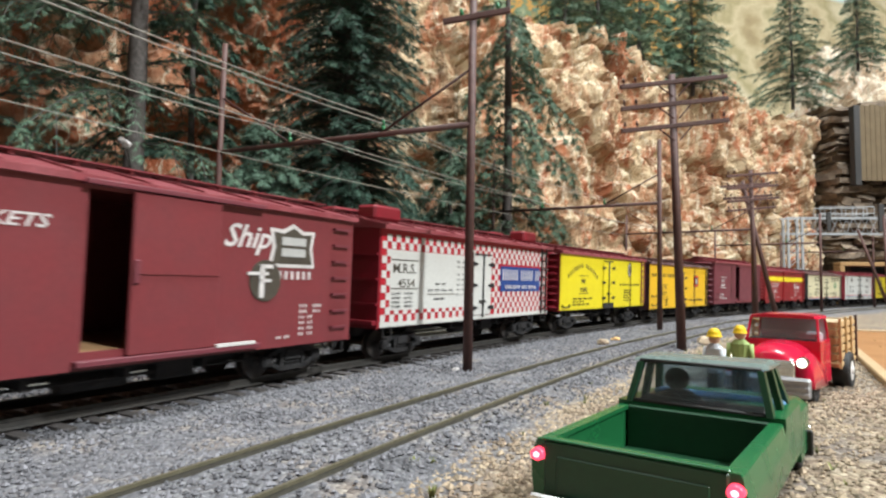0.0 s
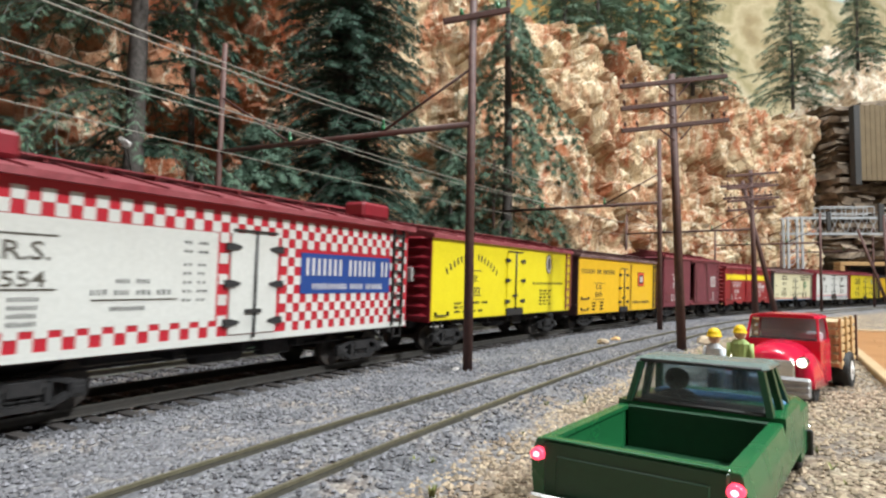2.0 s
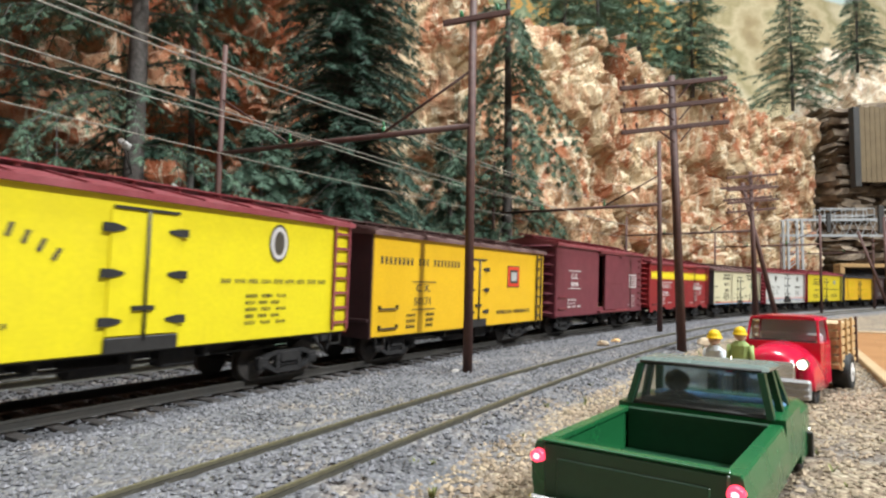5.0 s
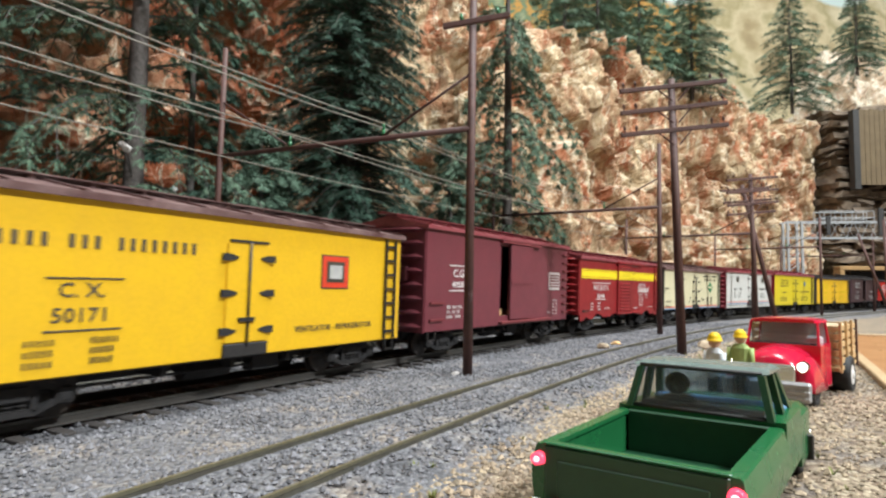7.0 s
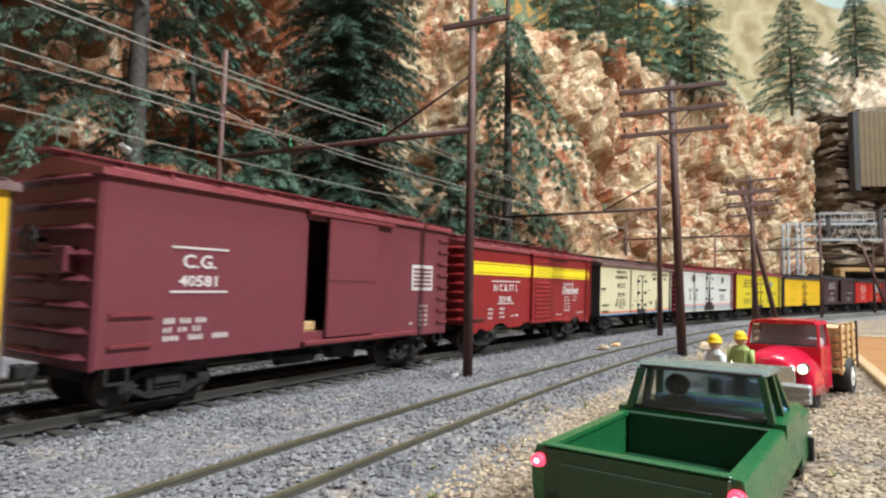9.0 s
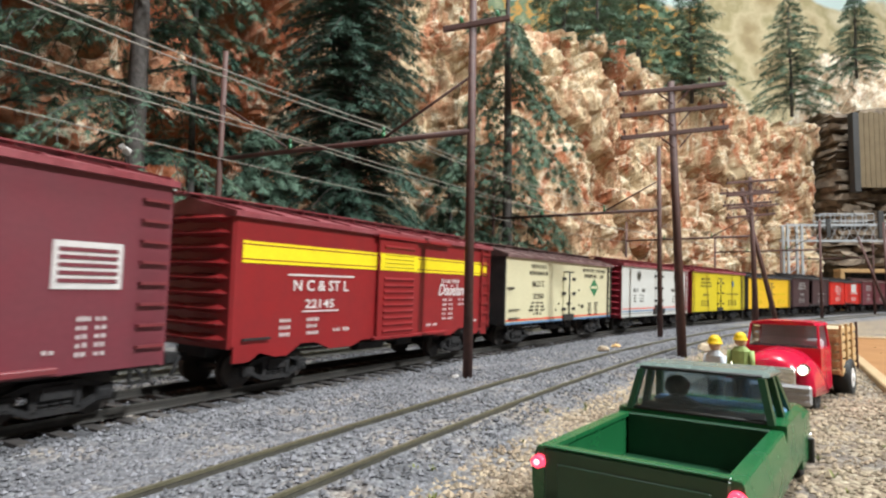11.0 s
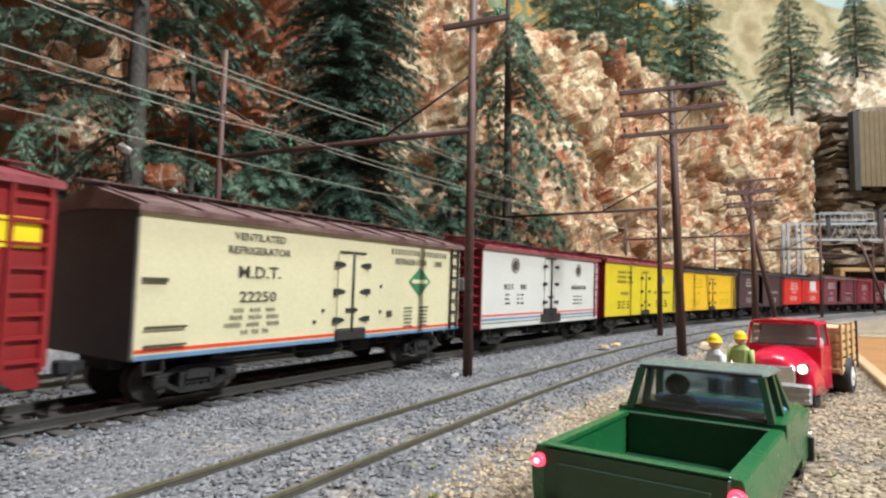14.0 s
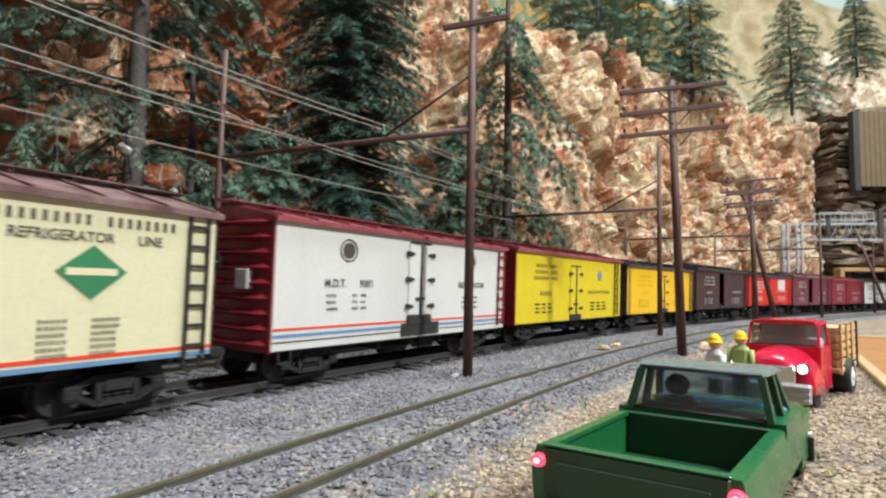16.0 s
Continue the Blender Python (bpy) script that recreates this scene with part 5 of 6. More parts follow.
def figurine(x, y, turn, body, label):
    """A small painted standing figure, one plain shape."""
    bm = B()
    rod(bm, (0, -1.1, 0), (0, -1.0, 9.5), 1.0, 1.2, 10, mi=0)
    rod(bm, (0, 1.1, 0), (0, 1.0, 9.5), 1.0, 1.2, 10, mi=0)
    loft(bm, [[(1.5 * w * math.cos(a), 2.4 * w * math.sin(a), z) for a in [2 * math.pi * k / 12 for k in range(12)]] for z, w in ((9, .8), (12, .95), (15.4, 1.1), (16.6, .6))], mi=1)
    for sg in (-1, 1):
        rod(bm, (0, sg * 2.7, 15.5), (.6, sg * 3.2, 10), .8, .6, 8, mi=1)
    h = B()
    bmesh.ops.create_uvsphere(h, u_segments=14, v_segments=10, radius=1.5)
    bmesh.ops.translate(h, verts=h.verts, vec=(0, 0, 18.1))
    me = bpy.data.meshes.new("t")
    h.to_mesh(me)
    h.free()
    n0 = len(bm.faces)
    bm.from_mesh(me)
    bm.faces.ensure_lookup_table()
    for f in bm.faces[n0:]:
        f.material_index = 2
        f.smooth = True
    bpy.data.meshes.remove(me)
    loft(bm, [[(1.75 * w * math.cos(a), 1.7 * w * math.sin(a), z) for a in [2 * math.pi * k / 16 for k in range(16)]] for z, w in ((18.4, 1.15), (18.7, 1.1), (18.9, 1.0), (19.8, .85), (20.5, .5), (20.7, .1))], mi=3)
    ob = part("figurine", bm, [M["frame"], body, M["skin"], M["hat"]])
    ob.matrix_world = mm_pose(x, y, GROUND, turn) @ Matrix.Scale(.94, 4)
    tagged(ob, label, "figurine", "toy workmen by the trucks")


M["skin"] = mat("figure_flesh_paint", (0.50, 0.28, 0.18), .6, fine=.05)
STAKE = (105.4, 180.4, 42)


# ---- rock, trees, far end ----


def facet(q, step, tilt):
    """Height of a broken rock face: each cell is a tilted plane of its own."""
    dist, spots = noise.voronoi(q)
    p = spots[0]
    r = noise.cell_vector(p * 7.31 + Vector((.37, .11, .53)))
    return step * (r.x - .5) + tilt * ((q - p).dot(r - Vector((.5, .5, .5)))), dist[1] - dist[0]


def rock_sheet(name, label, us, vs, place, rough, mt, seed):
    """A rugged rock face from a smooth surface place(u, v) -> (point, outward): tilted slabs, cracks and grain."""
    bm = B()
    grid = []
    off = Vector((seed * 17.3, seed * 5.1, seed * 9.7))
    for v in vs:
        row = []
        for u in us:
            p, o = place(u, v)
            q = Vector((p.x * .008, p.y * .008, p.z * .0065)) + off
            d = 1.5 * noise.fractal(q, .95, 2.0, 3)
            warp = Vector((noise.noise(q * 4), noise.noise(q * 4 + off), noise.noise(q * 4 - off))) * .35
            lean = p.z * .55
            a, gap = facet(Vector(((p.x + lean) * .0125, p.y * .0125, p.z * .0075)) + off + warp * 1.6, 2.0, 1.7)
            d += a - .8 * max(0.0, 1 - gap * 7)
            a, gap = facet(Vector((p.x * .034, p.y * .034, p.z * .019)) + off + warp * 2.6, .62, .75)
            d += a - .3 * max(0.0, 1 - gap * 6)
            a, gap = facet(Vector((p.x * .10, p.y * .10, p.z * .06)) + off + warp * 5, .11, .25)
            d += a + .22 * noise.noise(p * .12) + .07 * noise.noise(p * .3) + .02 * noise.noise(p * .7)
            row.append(bm.verts.new(p + o * (d * rough) + Vector((0, 0, 2.5 * noise.noise(p * .06 + off)))))
        grid.append(row)
    for a, c in zip(grid, grid[1:]):
        for i in range(len(us) - 1):
            bm.faces.new((a[i], a[i + 1], c[i + 1], c[i]))
    ob = part(name, bm, mt)
    return tagged(ob, label, "cliff", kind="structure")


CREST_S = (-300, 40, 160, 220, 340, 460, 580, 700, 830, 880, 1000, 1080)
CREST_Z = (440, 430, 385, 345, 346, 358, 366, 372, 368, 350, 356, 340)


def build_cliff():
    def place(s, v):
        top = float(np.interp(s, CREST_S, CREST_Z)) + 10 * noise.noise((s * .02, 1.7, 0))
        wall = min(v, 1.0)
        far = max(0.0, min(1.0, (230 - s) / 260))
        o = -128 - 125 * far * far * (3 - 2 * far) + max(0.0, s - 700) * .085 - (62 - 52 * max(0.0, min(1.0, (s - 760) / 300))) * wall ** 1.3 - 12 * noise.noise((s * .008, v * 2, 5))
        z = GROUND - 2 + top * wall
        if v > 1:
            o -= (v - 1) * 420
            z += (v - 1) * 60
        r = right_of(s)
        bend = max(0.0, s - 1075)
        p = line(min(s, 1075) + bend * .25, o - bend * 1.1, z)
        return p, (r + Vector((0, 0, .3))).normalized() * (1 - .45 * far)
    us = [-520, -440, -380] + list(np.arange(-320, 1200, 3.4))
    vs = list(np.linspace(0, 1, 112)) + [1.04, 1.09, 1.16, 1.26, 1.4, 1.7, 2.0]
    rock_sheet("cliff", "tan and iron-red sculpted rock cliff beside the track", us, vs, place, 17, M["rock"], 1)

    def ridge(u, v):
        z = v * (float(np.interp(u, (560, 800, 880, 935, 975, 1040, 1120, 1500), (390, 425, 450, 490, 640, 690, 660, 700))) + 14 * noise.noise((u * .02, 3, 0)))
        return Vector((u, 1420 + v * 190 - (u - 800) * .12, z)), Vector((0, -1, .25)).normalized()
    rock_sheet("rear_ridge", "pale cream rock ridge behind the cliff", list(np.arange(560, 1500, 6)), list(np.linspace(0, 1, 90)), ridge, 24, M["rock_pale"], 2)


def spray(twigs, stems, base, d, length, droop, rng, width, pitch):
    """A stem with short forward-swept twigs on both sides; gives the points along it."""
    up = Vector((0, 0, 1))
    side = d.cross(up).normalized()
    n = max(3, int(length / pitch))
    prev, along = base, []
    for k in range(1, n + 1):
        f = k / n
        p = base + d * (length * f) + up * (-droop * length * f * f)
        stems.append((prev, p, .8 * (1 - f) * min(1, length / 60) + .18))
        run = (p - prev).normalized()
        prev = p
        along.append((p, run, side, f))
        w = width * (.55 + .6 * min(1, f * 3)) * (1.12 - .62 * f)
        for sg in (-1, 1):
            end = p + (side * sg * rng.uniform(.45, .9) + run * rng.uniform(.6, 1.0) + up * rng.uniform(-.45, .12)) * w
            twigs.append((*p, *end))
    twigs.append((*prev, *(prev + run * width * .7)))
    return along


def bough(twigs, stems, base, d, length, droop, rng, width, density, side_boughs=0):
    """One bough: a drooping stem, and side boughs that grow shorter towards its tip."""
    along = spray(twigs, stems, base, d, length, droop, rng, width, 1 / density)
    if not side_boughs:
        return
    step = max(1, len(along) // side_boughs)
    for i, (p, run, side, f) in enumerate(along[step // 2::step]):
        sg = 1 if i % 2 else -1
        way = (run + side * sg * rng.uniform(.6, 1.0) + Vector((0, 0, rng.uniform(-.3, .15)))).normalized()
        spray(twigs, stems, p, way, length * (.52 - .34 * f) * rng.uniform(.6, 1.1), droop * 1.3, rng, width * .85, 1 / density)


def needle_mesh(twigs, stems, teeth, length, seed):
    """All needles of a crown: slim triangles combed along both sides of each twig."""
    r = np.random.default_rng(seed)
    tw = np.array(twigs)
    p, e = tw[:, :3], tw[:, 3:]
    t = e - p
    ln = np.linalg.norm(t, axis=1, keepdims=True)
    t = t / ln
    up = np.array([0, 0, 1.0])
    s = np.cross(t, up)
    s /= np.linalg.norm(s, axis=1, keepdims=True) + 1e-6
    u = np.cross(s, t)
    tri = []
    for j in range(teeth):
        sg = 1 if j % 2 else -1
        f = (j + r.random((len(tw), 1))) / teeth
        a = r.normal(0, .55, (len(tw), 1))
        out = s * sg * np.cos(a) + u * np.sin(a)
        size = length * r.uniform(.6, 1.2, (len(tw), 1)) * (1.15 - .5 * f)
        c = p + t * ln * f
        tip = c + (t * .75 + out * .75 + up * r.uniform(-.35, .1, (len(tw), 1))) * size
        half = t * size * r.uniform(.09, .16, (len(tw), 1))
        tri.append(np.stack([c - half, c + half, tip], axis=1))
    tri = np.concatenate(tri).reshape(-1, 3)
    n = len(tri) // 3
    V = [tri]
    F = np.arange(n * 3).reshape(n, 3).tolist()
    k = n * 3
    extra = []
    for a, b_, w in stems:
        d = (b_ - a).normalized()
        x = d.orthogonal().normalized() * w
        y = d.cross(x)
        extra += [a + x, b_ + x * .8, b_ - x * .8, a - x, a + y, b_ + y * .8, b_ - y * .8, a - y]
        F += [(k, k + 1, k + 2, k + 3), (k + 4, k + 5, k + 6, k + 7)]
        k += 8
    V.append(np.array([tuple(v) for v in extra]))
    me = bpy.data.meshes.new("crown")
    me.from_pydata((np.concatenate(V) * MM).tolist(), [], F)
    me.polygons.foreach_set("material_index", [0] * n + [1] * (2 * len(stems)))
    return me


def conifer(x, y, z, height, spread, trunk, boughs, needle, seed, label, bare=.12, density=.55, droop=.3, tuft=5.0, top=None, up=.15, fine=22, needle_length=3.6, side_boughs=0, short=.45, full=.75):
    rng = random.Random(seed)
    t = thing("conifer_tree", label, "tree", "model conifers", mm_pose(x, y, z))
    bm = B()
    n = 9
    ring = []
    for k in range(n + 1):
        f = k / n
        r = trunk * (1 - f) ** .8 + .25
        c = Vector((noise.noise((f * 2, seed, 0)) * 3, noise.noise((f * 2, seed, 7)) * 3, height * f - 3))
        ring.append([c + Vector((math.cos(a), math.sin(a), 0)) * r * (1 + .15 * noise.noise((a * 2, f * 9, seed))) for a in [2 * math.pi * i / 10 for i in range(10)]])
    loft(bm, ring)
    part("trunk", bm, M["bark"], t, smooth=True)
    twigs, stems = [], []
    for k in range(boughs):
        f = bare + (1 - bare) * (k + rng.random()) / boughs
        if top and f > top:
            continue
        a = k * 2.399 + rng.uniform(-.5, .5)
        ln = spread * ((1 - f) ** full * .95 + .06) * rng.uniform(short, 1.12)
        d = Vector((math.cos(a), math.sin(a), up + rng.uniform(-.15, .2))).normalized()
        bough(twigs, stems, Vector((0, 0, height * f)), d, ln, droop * rng.uniform(.6, 1.4), rng, tuft * rng.uniform(.8, 1.2), density, side_boughs)
    me = needle_mesh(twigs, stems, fine, needle_length, seed)
    me.materials.append(needle)
    me.materials.append(M["bark"])
    ob = new("crown", me)
    ob.parent = t
    return t


def build_trees():
    # big ones between the track and the cliff
    big = conifer(-157, 300, 0, 420, 122, 5.6, 50, M["needle_mid"], 3, "sparse green conifer with a thick grey trunk", bare=.08, density=.24, droop=.50, tuft=8, side_boughs=7, fine=28, needle_length=2.5)
    conifer(-250, 322, 0, 400, 145, 4.5, 50, M["needle_blue"], 23, "tall feathery blue-green conifer against the red rock", bare=.06, density=.24, droop=.45, tuft=8, side_boughs=7, fine=28, needle_length=2.5)
    conifer(-148, 345, 0, 330, 44, 2.4, 34, M["needle_dark"], 24, "young dark conifer with tufted boughs", bare=.10, density=.26, droop=.40, tuft=8, side_boughs=4, fine=22, needle_length=3.4)
    conifer(-61, 372, 0, 480, 55, 5.0, 1400, M["needle_dark"], 5, "dense dark green spruce beside the track", bare=.07, density=.24, droop=.45, tuft=8.5, fine=26, needle_length=2.3, short=.78, full=.55)
    conifer(51, 470, 0, 350, 92, 4.8, 46, M["needle_mid"], 8, "drooping green conifer with a bare dark trunk", bare=.18, density=.22, droop=.75, tuft=9, top=.74, fine=22, needle_length=3.6, side_boughs=6)
    conifer(6, 456, 0, 150, 46, 2.5, 46, M["needle_blue"], 18, "small blue-green conifer at the foot of the cliff", bare=.06, density=.22, droop=.5, tuft=9, side_boughs=4)
    conifer(-98, 318, 0, 112, 50, 2.5, 60, M["needle_blue"], 19, "low bushy young conifer beside the track", bare=.04, density=.24, droop=.5, tuft=9, side_boughs=4)
    for x, y, z, r in ((7, -20, 91, 2.0), (3.5, -19, 93.5, 1.3), (28, -16, 72, 1.8)):
        bm = B()
        bmesh.ops.create_icosphere(bm, subdivisions=2, radius=r)
        for v in bm.verts:
            v.co += noise.noise_vector(v.co * 1.1) * r * .6 + Vector((x, y, z))
        part("white_tuft", bm, M["letter_white"], big, "pale fluffy tuft")
        part("twig", rod(B(), (0, 0, z - 14), (x, y, z), .5, .25, 5), M["bark"], big)
    # on the cliff top and behind
    for i, (px_, d, zz, h, sp, nd) in enumerate(((0.262, 800, 320, 230, 66, "needle_mid"), (0.333, 930, 350, 240, 72, "needle_mid"), (0.422, 930, 330, 190, 92, "needle_mid"), (0.205, 760, 320, 240, 66, "needle_blue"),
                                                (0.592, 1130, 370, 230, 96, "needle_mid"), (0.705, 1330, 520, 190, 76, "needle_mid"), (0.285, 1010, 380, 230, 60, "needle_blue"))):
        conifer(px_ * d, d, zz, h, sp, 3.0, 120, M[nd], 40 + i, "green conifer standing on the cliff top", bare=.05, density=.16, droop=.4, tuft=15, fine=14, needle_length=6, short=.6)


def build_far_end():
    # layered slab-stone wall over the tunnel mouth
    rng = random.Random(9)
    w = thing("slab_wall", "stacked wall of flat brown stone slabs around a tunnel mouth", "rock wall", kind="structure")
    cx, cy = 742, 1090
    k = 0
    for row in range(41):
        z = row * 9.0 - 2
        x = cx - 18 + 8 * noise.noise((row * .5, 0, 0)) - 10
        end = cx + 420
        while x < end:
            ln, th, dp = rng.uniform(26, 80), rng.uniform(5, 13), rng.uniform(20, 52)
            if not (z < 66 and x + ln > cx - 30 and x < cx + 330):
                bm = box(B(), 0, ln, 0, 60, 0, th)
                for v in bm.verts:
                    v.co += Vector((rng.uniform(-6, 6), rng.uniform(-9, 6), rng.uniform(-2.5, 2.5)))
                bmesh.ops.subdivide_edges(bm, edges=bm.edges, cuts=2, use_grid_fill=True)
                for v in bm.verts:
                    v.co += noise.noise_vector(v.co * .06 + Vector((k * 3.1, 0, 0))) * 3.4
                s = part("slab", bm, M["slab"], w)
                fx = (x - cx) * .55
                s.matrix_basis = mm_pose(x, cy + fx * .25 - dp + rng.uniform(-4, 4) + row * 1.1, z, rng.uniform(-6, 10), rng.uniform(-4, 4), rng.uniform(-7, 7))
                k += 1
            x += ln * rng.uniform(.75, .95)
    part("rock_core", box(B(), cx + 16, cx + 22, cy + 30, cy + 120, -5, 330), M["slab"], w)
    part("rock_core", box(B(), cx + 310, cx + 480, cy + 30, cy + 120, -5, 330), M["slab"], w)
    part("rock_core", box(B(), cx + 22, cx + 310, cy + 30, cy + 120, 76, 350), M["slab"], w)
    # black sheet added behind the mouth, stands in for the tunnel's darkness
    part("tunnel_dark_sheet", box(B(), cx + 20, cx + 340, cy + 300, cy + 306, -5, 120), M["black"], w)
    # timber portal
    p = thing("tunnel_portal", "tan timber frame of a dark tunnel mouth", "tunnel portal", kind="structure")
    part("lintel", box(B(), cx - 56, cx + 300, cy - 58, cy - 38, 64, 71, 1), M["portal"], p)
    part("jamb", box(B(), cx - 56, cx - 48, cy - 58, cy - 38, -4, 64, 1), M["portal"], p)
    part("jamb", box(B(), cx + 290, cx + 300, cy - 58, cy - 38, -4, 64, 1), M["portal"], p)
    # board fence over the slabs
    f = thing("board_fence", "tall fence of vertical brown boards above the slab wall", "fence")
    for i in range(22):
        part("board", box(B(), 732 + i * 9, 740.4 + i * 9, cy - 52, cy - 49 + rng.uniform(-.6, .6), 214, 348 + rng.uniform(-2, 2), .3), M["fence"], f)
    # no real post: a black upright that paints in the dark gap here
    part("post", box(B(), 720, 731, cy - 54, cy - 40, 206, 348, .5), M["black"], f)
    # signal bridge of silver lattice
    g = thing("signal_bridge", "silver lattice signal bridge across the tracks", "signal bridge")
    gx, gy, ln = 530, 905, 330
    g.matrix_world = mm_pose(gx, gy, GROUND, -6)
    bm = B()
    for y in (-9, 9):
        for z in (110, 134):
            box(bm, -14, ln, y - .9, y + .9, z - .9, z + .9)
        for i in range(16):
            x0 = -14 + i * 21.5
            rod(bm, (x0, y, 110), (x0 + 10.7, y, 134), .45, .45, 5)
            rod(bm, (x0 + 10.7, y, 134), (x0 + 21.4, y, 110), .45, .45, 5)
    part("girder", bm, M["steel"], g)
    for lx in (-10, 10):
        part("leg", box(B(), lx - 1.6, lx + 1.6, -10, -6, 0, 134, .3), M["steel"], g)
        part("leg", box(B(), lx - 1.6, lx + 1.6, 6, 10, 0, 134, .3), M["steel"], g)
    bm = B()
    for i in range(7):
        for y in (-9, 9):
            rod(bm, (-10, y, i * 15), (10, y, i * 15 + 15), .6, .6, 5)
    part("lacing", bm, M["steel"], g)
    bm = B()
    for x0, x1 in ((36, 112), (134, 250)):
        for z in (140, 150):
            for y in (-9, 9):
                rod(bm, (x0, y, z), (x1, y, z), .6, .6, 5)
        n = int((x1 - x0) / 15)
        for i in range(n + 1):
            for y in (-9, 9):
                rod(bm, (x0 + (x1 - x0) * i / n, y, 134), (x0 + (x1 - x0) * i / n, y, 150), .6, .6, 5)
    part("handrail", bm, M["steel"], g)
    part("signal_head", box(B(), 44, 50, -12, -9, 114, 142, .5), M["black"], g)
    part("signal_head", box(B(), 116, 124, -13, -9, 112, 154, .8), M["black"], g)
    # raised wooden platform at the lot's edge
    d = thing("loading_platform", "orange-brown wooden platform edged with tan timber", "platform")
    part("deck", box(B(), 0, 260, -300, 0, 0, 1.6, .3), M["deck"], d)
    part("edge_beam", box(B(), -4, 0, -300, 0, 0, 2.6, .4), M["tan_wood"], d)
    part("edge_beam", box(B(), -4, 260, 0, 4, 0, 2.6, .4), M["tan_wood"], d)
    d.matrix_world = mm_pose(262, 401, GROUND - .5, -29.6)


def build_backdrop():
    """Painted board behind the layout: pale sky, tan hills, dark green and orange woods."""
    m = bpy.data.materials.new("painted_backdrop")
    m.use_nodes = True
    nt = m.node_tree
    n, l = nt.nodes, nt.links
    b = n["Principled BSDF"]
    b.inputs["Roughness"].default_value = .9
    tc = n.new("ShaderNodeTexCoord")
    sep = n.new("ShaderNodeSeparateXYZ")
    l.new(tc.outputs["Object"], sep.inputs[0])

    def nz(scale, detail):
        t = n.new("ShaderNodeTexNoise")
        t.inputs["Scale"].default_value, t.inputs["Detail"].default_value = scale, detail
        l.new(tc.outputs["Object"], t.inputs["Vector"])
        return t.outputs["Fac"]

    def ramp(src, stops):
        r = n.new("ShaderNodeValToRGB")
        els = r.color_ramp.elements
        while len(els) < len(stops):
            els.new(.5)
        for e, (p, c) in zip(els, stops):
            e.position, e.color = p, (*c, 1)
        l.new(src, r.inputs[0])
        return r.outputs[0]
    wood = ramp(nz(14, 6), [(.30, (.05, .11, .07)), (.44, (.12, .20, .12)), (.50, (.60, .30, .07)), (.57, (.15, .22, .13)), (.75, (.5, .48, .3))])
    hill = ramp(nz(4.2, 12), [(.34, (.24, .18, .10)), (.44, (.44, .34, .19)), (.50, (.64, .54, .34)), (.55, (.42, .35, .19)), (.62, (.68, .59, .40)), (.72, (.34, .29, .16))])
    mx = n.new("ShaderNodeMixRGB")
    mr = n.new("ShaderNodeMapRange")
    mr.inputs[1].default_value, mr.inputs[2].default_value = .86, .92
    l.new(sep.outputs[0], mr.inputs[0])
    l.new(mr.outputs[0], mx.inputs[0])
    l.new(wood, mx.inputs[1])
    l.new(hill, mx.inputs[2])
    # sky above a wavy crest
    crest = n.new("ShaderNodeMath")
    crest.operation = "MULTIPLY_ADD"
    crest.inputs[1].default_value = -.35
    l.new(nz(3.5, 5), crest.inputs[0])
    l.new(sep.outputs[2], crest.inputs[2])
    mr2 = n.new("ShaderNodeMapRange")
    mr2.inputs[1].default_value, mr2.inputs[2].default_value = .86, .88
    l.new(crest.outputs[0], mr2.inputs[0])
    m2 = n.new("ShaderNodeMixRGB")
    l.new(mr2.outputs[0], m2.inputs[0])
    l.new(mx.outputs[0], m2.inputs[1])
    m2.inputs[2].default_value = (.62, .74, .72, 1)
    l.new(m2.outputs[0], b.inputs["Base Color"])
    ob = part("backdrop", box(B(), -1400, 2300, 2000, 2012, -300, 1500), m)
    tagged(ob, "painted backdrop of woods, tan hills and pale sky", "backdrop", kind="structure")


# ---- loose stones ----


def scatter(name, label, mt, count, area, size, seed, flat=.7, keep=None):
    """Small angular stones, one stuff object."""
    rng = random.Random(seed)
    verts, faces = [], []
    base = [(1, 0, 0), (-1, 0, 0), (0, 1, 0), (0, -1, 0), (0, 0, 1), (0, 0, -1)]
    tri = [(0, 2, 4), (2, 1, 4), (1, 3, 4), (3, 0, 4), (2, 0, 5), (1, 2, 5), (3, 1, 5), (0, 3, 5)]
    n = 0
    while n < count:
        p = area(rng)
        n += 1
        if p is None:
            continue
        r = rng.uniform(*size) * (1 + .6 * (rng.random() < .12))
        a = rng.uniform(0, 6.3)
        k = len(verts)
        for bx, by, bz in base:
            q = r * rng.uniform(.7, 1.25)
            x, y = bx * math.cos(a) - by * math.sin(a), bx * math.sin(a) + by * math.cos(a)
            verts.append(((p[0] + x * q) * MM, (p[1] + y * q * rng.uniform(.7, 1)) * MM, (p[2] + bz * q * flat) * MM))
        faces += [(f[0] + k, f[1] + k, f[2] + k) for f in tri]
    me = bpy.data.meshes.new(name)
    me.from_pydata(verts, [], faces)
    me.materials.append(mt)
    tagged(new(name, me), label, "stones", kind="stuff")


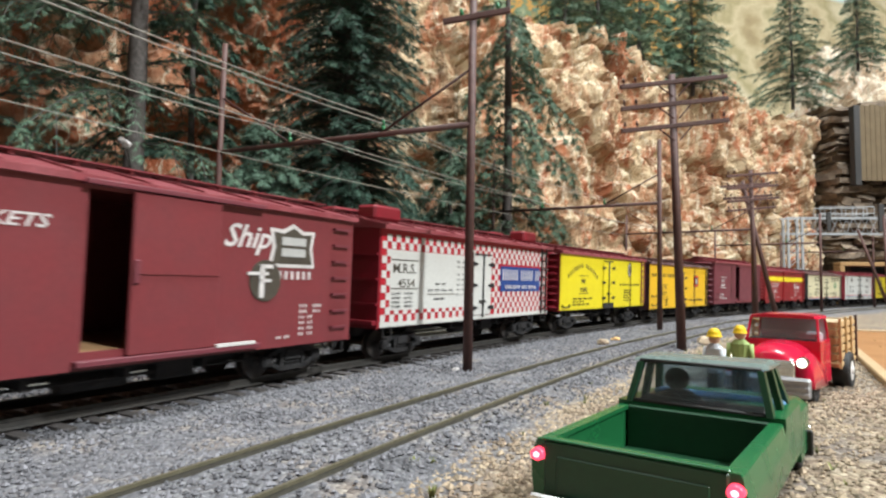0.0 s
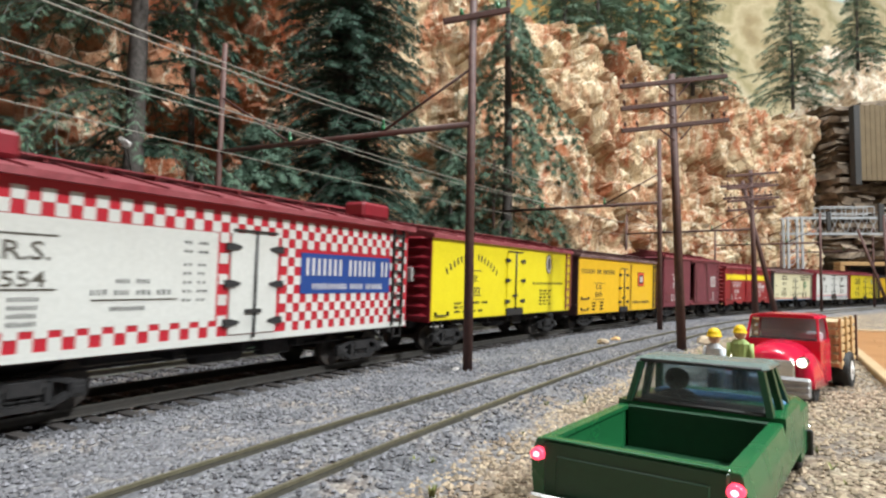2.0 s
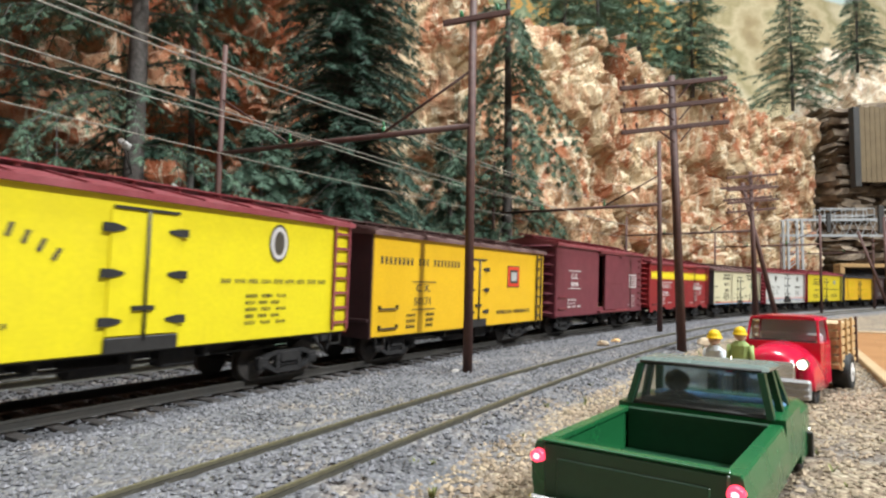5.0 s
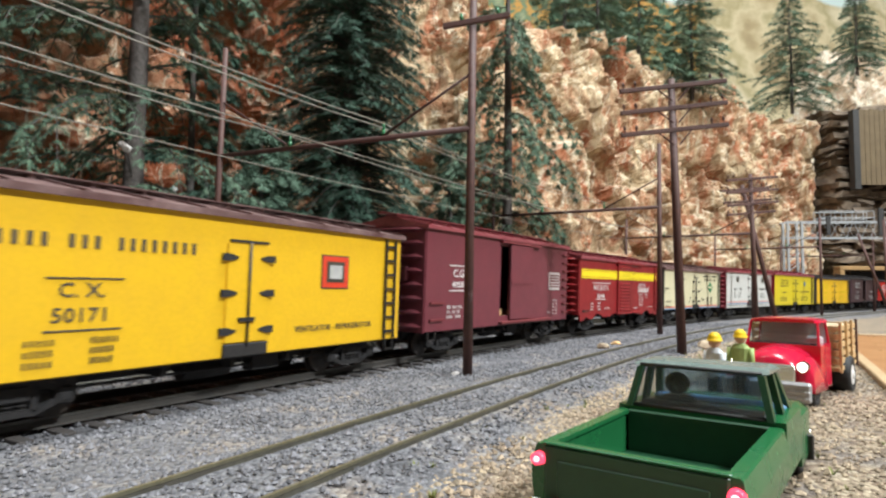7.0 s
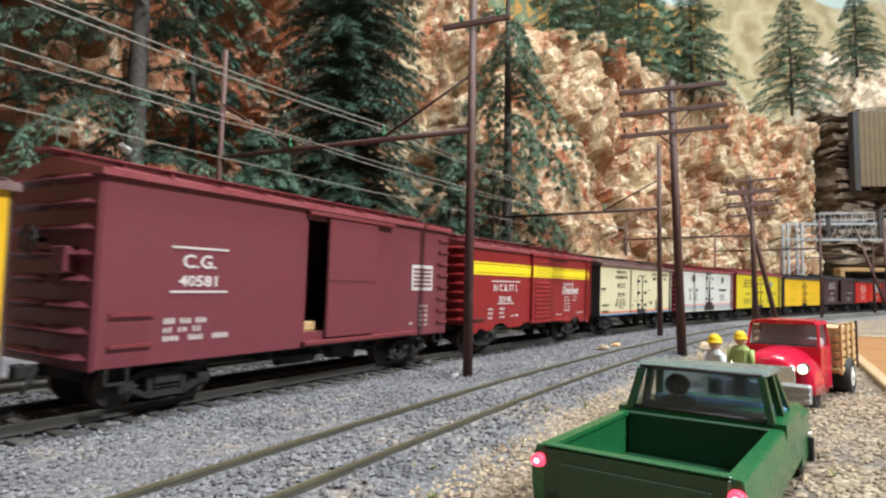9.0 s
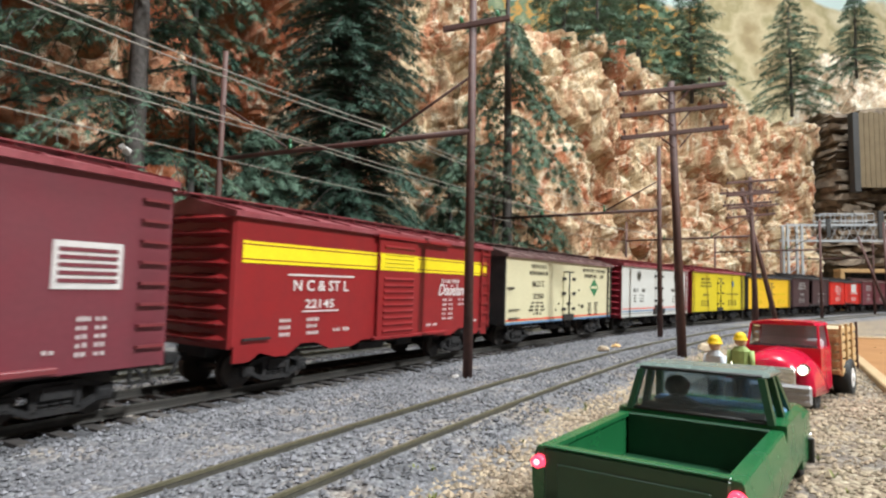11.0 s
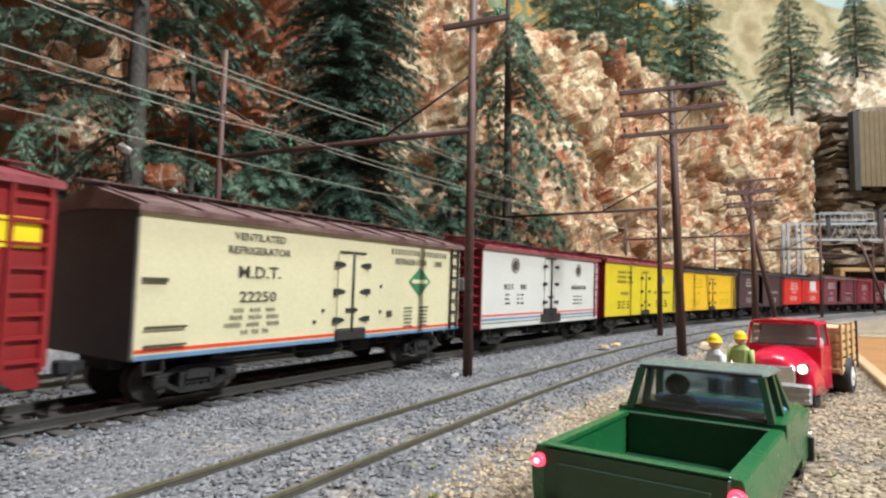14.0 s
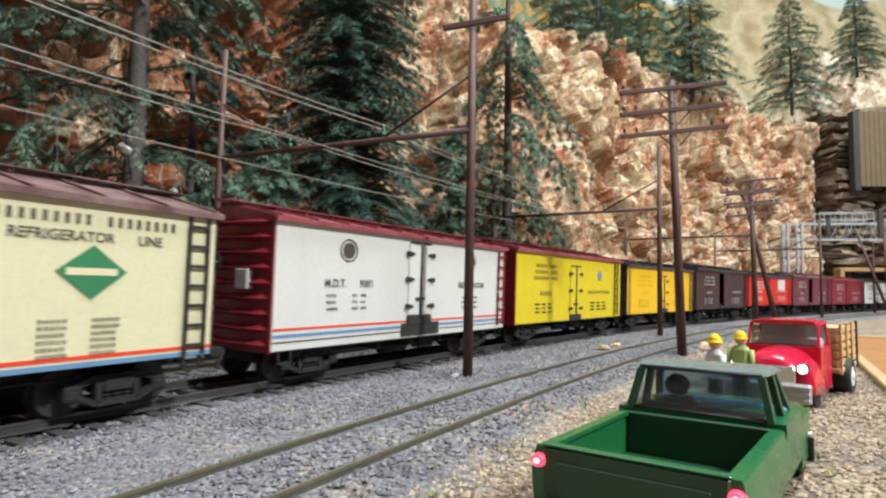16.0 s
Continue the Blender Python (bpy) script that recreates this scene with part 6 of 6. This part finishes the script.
def build_stones():
    def lot(rng):
        s = -260 + 560 * rng.random() ** 1.2
        o = 62 + abs(rng.gauss(0, 1)) * 55
        p = line(s, o)
        if rng.random() > (o - 58) / 16:
            return None
        return p.x, p.y, GROUND + .2

    def bed(rng):
        s = -260 + 620 * rng.random() ** 1.3
        o = rng.uniform(-4, 72)
        if abs(o - 44) < 1.2 or abs(o - 61.2) < 1.2:
            return None
        p = line(s, o)
        return p.x, p.y, GROUND + rng.uniform(.0, .35) + (1.75 * min(1, (o - 34) / 7, (72 - o) / 7) if 34 < o < 72 else 0)

    def between(rng):
        s = -260 + 620 * rng.random() ** 1.3
        p = line(s, rng.uniform(-110, -6))
        return p.x, p.y, GROUND + rng.uniform(.0, .5)
    scatter("gravel_stones", "tan and cream gravel stones on the lot", M["gravel"], 30000, lot, (.28, .66), 1)
    scatter("ballast_stones", "grey ballast grains beside the siding", M["ballast"], 26000, bed, (.3, .62), 2)
    scatter("track_ballast", "grey ballast grains between the main tracks", M["ballast"], 16000, between, (.3, .65), 3)
    # a few larger odd bits
    rng = random.Random(5)
    for s, o, r, mt, nm, lb in ((60, 30, 3.2, "gravel", "fallen_stone", "pale stone lying beside the siding"), (85, 28, 2.6, "leaf_fall", "orange_scrap", "orange scrap lying on the ballast"),
                                (-62, 19, 1.4, "letter_white", "white_pebble", "white pebble at the foot of a mast"), (95, 72, 5, "gravel", "boulder", "cream boulder beside the telephone pole")):
        bm = B()
        bmesh.ops.create_icosphere(bm, subdivisions=2, radius=r)
        for v in bm.verts:
            v.co += noise.noise_vector(v.co * .5 + Vector((s, o, 0))) * r * .35
            v.co.z *= .55
        p = line(s, o)
        ob = part(nm, bm, M[mt])
        ob.location = Vector((p.x, p.y, GROUND + r * .3)) * MM
        tagged(ob, lb, "stone")


def build_scrub():
    """Sparse tufts of olive grass on the lot and along the cliff's foot."""
    rng = random.Random(12)
    V, F = [], []
    for k in range(900):
        if k < 260:
            p = line(-230 + 520 * rng.random(), 62 + abs(rng.gauss(0, 1)) * 40)
            z, h = GROUND + .3, rng.uniform(.6, 1.6)
        else:
            p = line(rng.uniform(100, 950), -108 - rng.random() * 26)
            z, h = GROUND + 2, rng.uniform(1.5, 6)
        for j in range(7):
            a = rng.uniform(0, 6.3)
            q = Vector((p.x + math.cos(a) * h * .7, p.y + math.sin(a) * h * .7, z + h))
            n = len(V)
            w = Vector((-math.sin(a), math.cos(a), 0)) * h * .22
            V.extend((Vector((p.x, p.y, z)) - w, Vector((p.x, p.y, z)) + w, q))
            F.append((n, n + 1, n + 2))
    me = bpy.data.meshes.new("scrub_tufts")
    me.from_pydata([v * MM for v in V], [], F)
    me.materials.append(M["scrub"])
    tagged(new("scrub_tufts", me), "sparse olive-green grass tufts on the gravel", "grass", kind="stuff")


def motions():
    times = [i * .5 for i in range(33)]
    for car, s0, length in CARS:
        walk(car, [(t, car_pose(s0 - gone(t), length)) for t in times])
    step = [i * .1 for i in range(161)]
    for wh, dx in WHEELS:
        loc = wh.location.copy()
        walk(wh, [(t, Matrix.Translation(loc) @ Matrix.Rotation(-gone(t) / 4.8, 4, "Y")) for t in step])


build_ground()
build_room()
build_track("main_track", "weathered main track with dark ties in grey ballast", main_at, -1200, 2400, (-260, 700), CANT, sunk=.4, steel=("rail_main", "rail_main_side"))
build_track("second_track", "second main track behind the train", second_at, -700, 1300, (-200, 300))
build_track("siding", "weathered siding track sunk in grey ballast", siding_at, -700, 1300, (-1, 0), sunk=.55)
build_train()
build_masts()
build_pickup()
build_stake_truck()
figurine(66.4, 147, 200, M["figure"], "small painted figure in a yellow helmet and pale jacket")
figurine(78.6, 159, 230, M["figure_lime"], "small painted figure in a yellow helmet and lime vest")
build_cliff()
build_trees()
build_far_end()
build_backdrop()
build_stones()
build_scrub()
motions()
